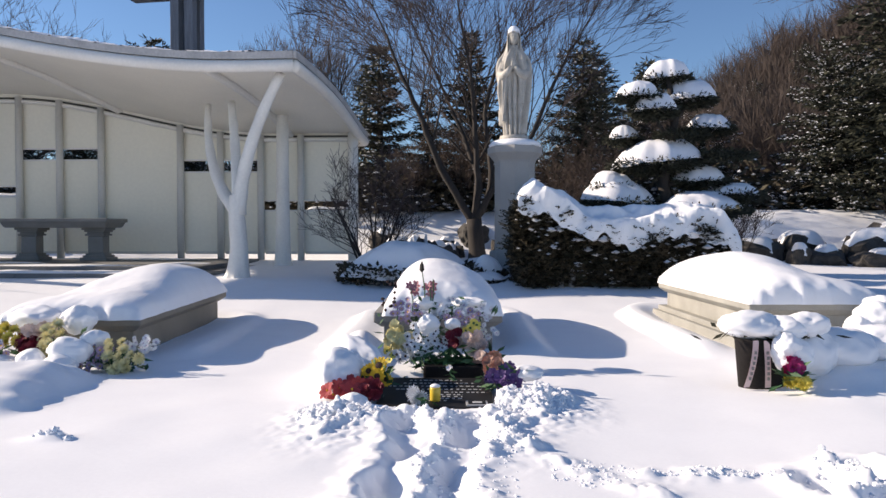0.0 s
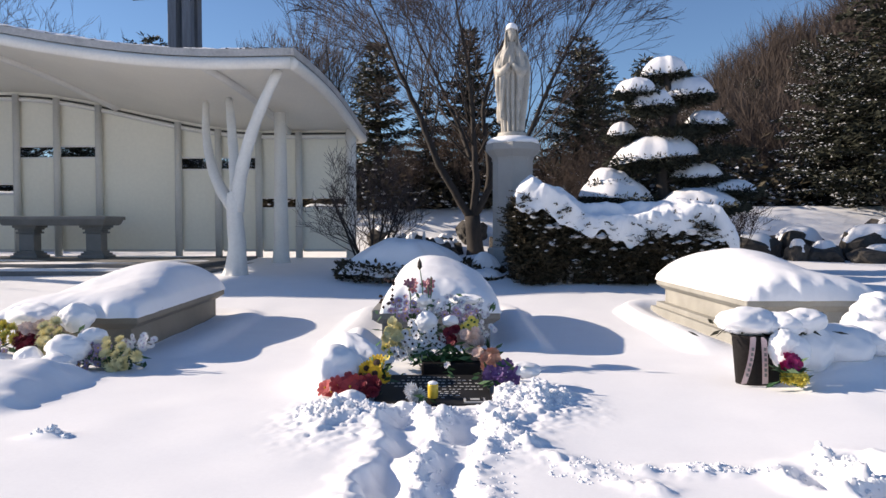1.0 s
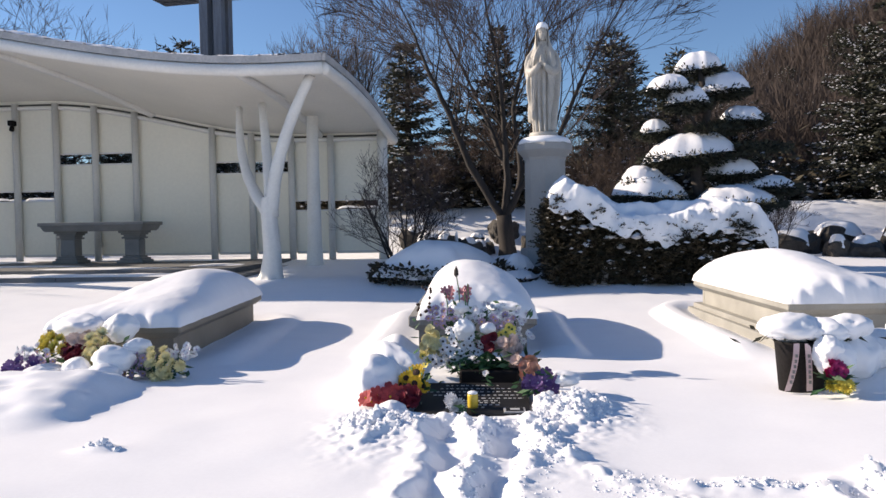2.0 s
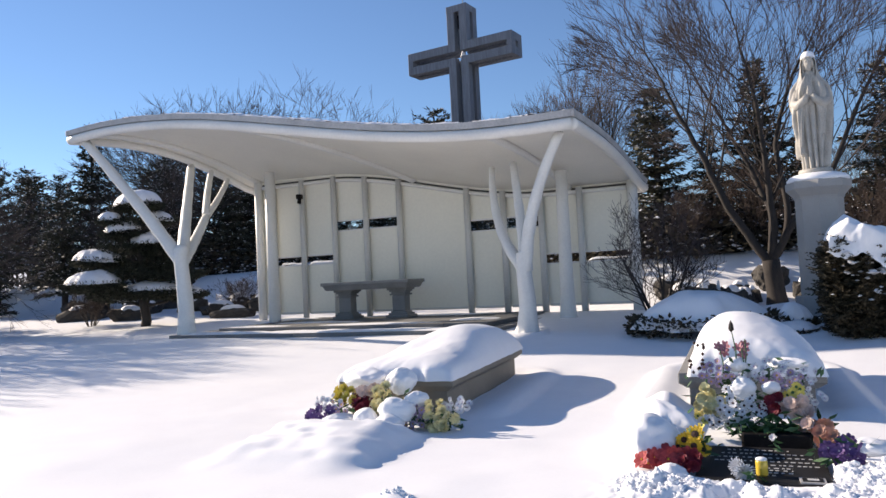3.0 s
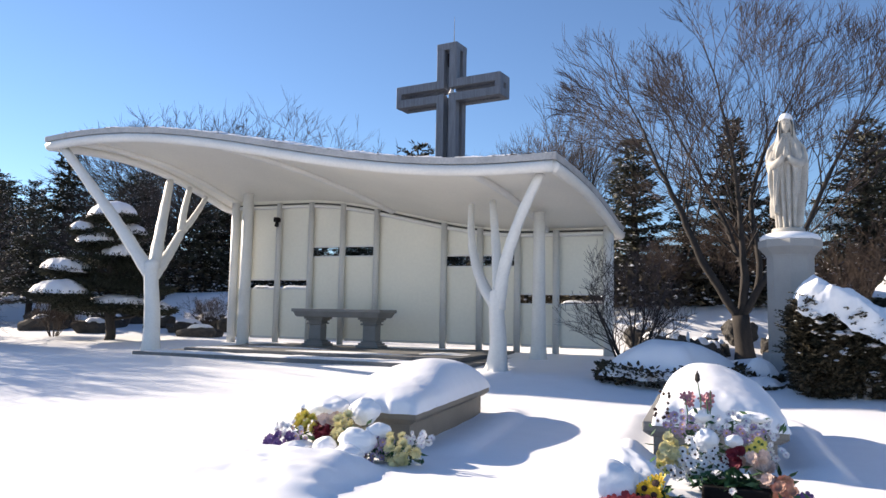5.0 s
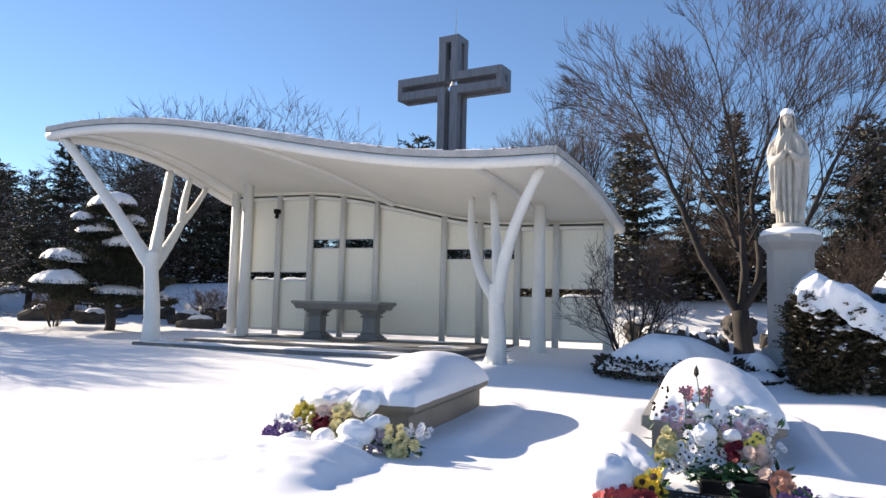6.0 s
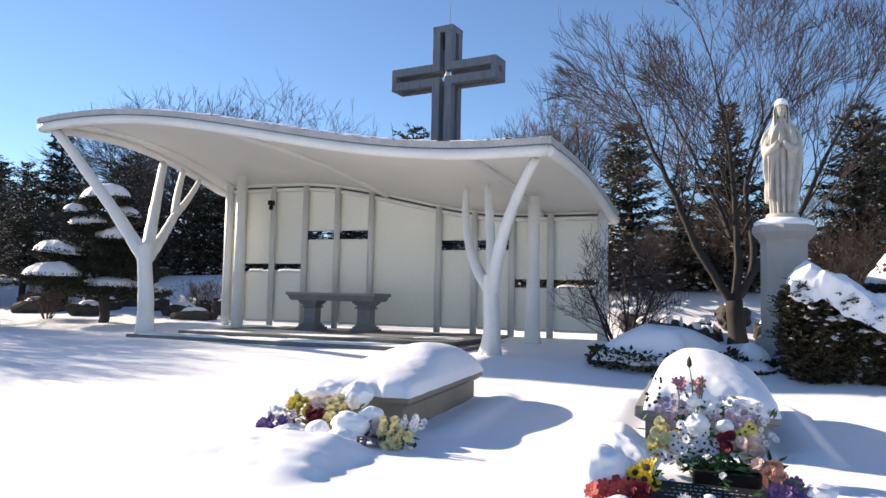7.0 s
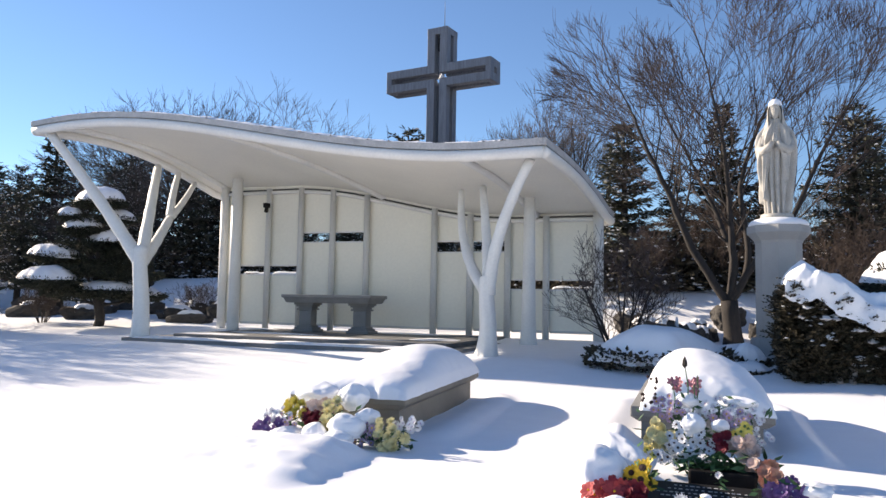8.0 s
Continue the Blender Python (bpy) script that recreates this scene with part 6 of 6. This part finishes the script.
for x0, x1 in ((-0.04, -0.10), (0.04, 0.06)):
    g = Geo()
    g.grid(lambda u, v: (x0 + (x1 - x0) * v ** 1.5 + (u - 0.5) * 0.05, -0.165 - 0.02 * math.sin(v * 3) + 0.02 * u + 0.02 * v, 0.40 - 0.36 * v), 4, 14)
    g.grid(lambda u, v: (x0 + (x1 - x0) * v ** 1.5 + (u - 0.5) * 0.05, -0.162 - 0.02 * math.sin(v * 3) + 0.02 * u + 0.02 * v, 0.40 - 0.36 * v), 4, 14)
    rib = part("ribbon", g, RIBBON, pot, "pale pink ribbon")
    for k in range(6):
        v = 0.25 + 0.11 * k
        xx = x0 + (x1 - x0) * v ** 1.5
        g = Geo()
        zz = 0.40 - 0.36 * v
        yy = -0.165 - 0.02 * math.sin(v * 3) + 0.01 + 0.02 * v
        g.box(xx - 0.009, xx + 0.009, yy - 0.014, yy - 0.009, zz - 0.012, zz + 0.012)
        part("text_bar", g, GRANITE_D, rib)
arrangement("small yellow pot with magenta cyclamen in snow", (2.47, 5.25, 0.0), [("magenta", 9, -0.01, -0.03, 0.14, 0.06, 0.05), ("mum", 6, 0.02, -0.06, 0.03, 0.07, 0.03)],
            [(0.04, 0.16, 0.2, 0.16, 0.14, 0.15), (-0.02, 0.1, 0.28, 0.1, 0.1, 0.1)], [(40, -0.02, 0, 0.08, 0.1, 0.05, 0.07)], 10, "potted_cyclamen")
arrangement("yellow chrysanthemums heavily covered in snow", (3.9, 6.5, 0.3), [("mum", 16, 0.06, -0.1, 0.06, 0.18, 0.12), ("burgundy", 4, 0.12, -0.12, -0.08, 0.12, 0.04)],
            [(-0.2, 0, 0.06, 0.2, 0.18, 0.15), (-0.1, 0.1, 0.18, 0.14, 0.14, 0.08), (-0.38, -0.05, -0.02, 0.13, 0.12, 0.12), (0.0, -0.2, -0.12, 0.25, 0.18, 0.1), (-0.3, -0.3, -0.12, 0.28, 0.2, 0.12)], [(60, 0.05, 0, 0.02, 0.2, 0.1, 0.12)], 11)
heap = thing("snow_heap", "heap of shovelled snow over buried wreaths", "snow", (3.0, 5.7, 0.1))
for i, (x, y, z, a, b, c) in enumerate(((0.0, 0.0, 0.12, 0.3, 0.28, 0.16), (0.35, 0.15, 0.14, 0.33, 0.3, 0.14), (-0.28, -0.12, 0.08, 0.2, 0.2, 0.2), (0.72, 0.1, 0.12, 0.3, 0.26, 0.15), (1.05, -0.1, 0.08, 0.3, 0.3, 0.16))):
    o = part("snow_and_lit_lump", BLOBS[i % 4], None, heap)
    o.matrix_basis = pose(x, y, z, 0, 0, 70 * i) @ Matrix.Diagonal((a, b, c, 1))


# loose clods thrown up round the plaque and the prints
def make_clods():
    rnd = random.Random(15)
    root = Geo()
    bm = bmesh.new()
    bmesh.ops.create_icosphere(bm, subdivisions=1, radius=1)
    base = [v.co.copy() for v in bm.verts]
    bm.verts.index_update()
    fs = [tuple(v.index for v in f.verts) for f in bm.faces]
    bm.free()
    spots = []
    for cx, cy, sx, sy, n, r0, r1 in ((-0.75, 4.48, 0.17, 0.2, 620, 0.005, 0.022), (0.5, 4.88, 0.17, 0.2, 720, 0.006, 0.028), (-0.1, 4.45, 0.35, 0.04, 180, 0.004, 0.015), (0.28, 4.1, 0.08, 0.2, 200, 0.005, 0.018),
                                      (-0.09, 3.6, 0.07, 0.6, 240, 0.004, 0.014), (0.2, 3.5, 0.08, 0.5, 120, 0.004, 0.012), (0.36, 3.95, 0.08, 0.13, 90, 0.004, 0.014), (0.72, 3.45, 0.14, 0.12, 90, 0.004, 0.012),
                                      (1.5, 3.46, 0.32, 0.03, 150, 0.004, 0.014), (2.0, 3.4, 0.2, 0.14, 220, 0.005, 0.022), (-2.33, 3.86, 0.07, 0.03, 18, 0.008, 0.03)):
        for i in range(n):
            a, q = rnd.uniform(0, 6.2832), 1.75 * rnd.random() ** 0.6
            x, y = cx + sx * q * math.cos(a), cy + sy * q * math.sin(a)
            if abs(x + 0.18) < 0.44 and 4.58 < y < 5.75:
                continue
            spots.append((x, y, r0 + (r1 - r0) * rnd.random() ** 2.2))
    zs = height(np.array([p[0] for p in spots]), np.array([p[1] for p in spots]))
    for (x, y, r), z in zip(spots, zs):
        s = rnd.random() * 40
        root.add([(x + r * v.x * (1 + 0.35 * noise.noise(v * 1.5 + Vector((s, 0, 0)))), y + r * v.y * (1 + 0.35 * noise.noise(v * 1.5 + Vector((0, s, 0)))), float(z) + r * (0.1 + v.z * 0.8)) for v in base], fs)
    tagged(part("snow_clods", root, CLOD), "loose crumbs and clods of shovelled snow", "snow", kind="stuff")


make_clods()
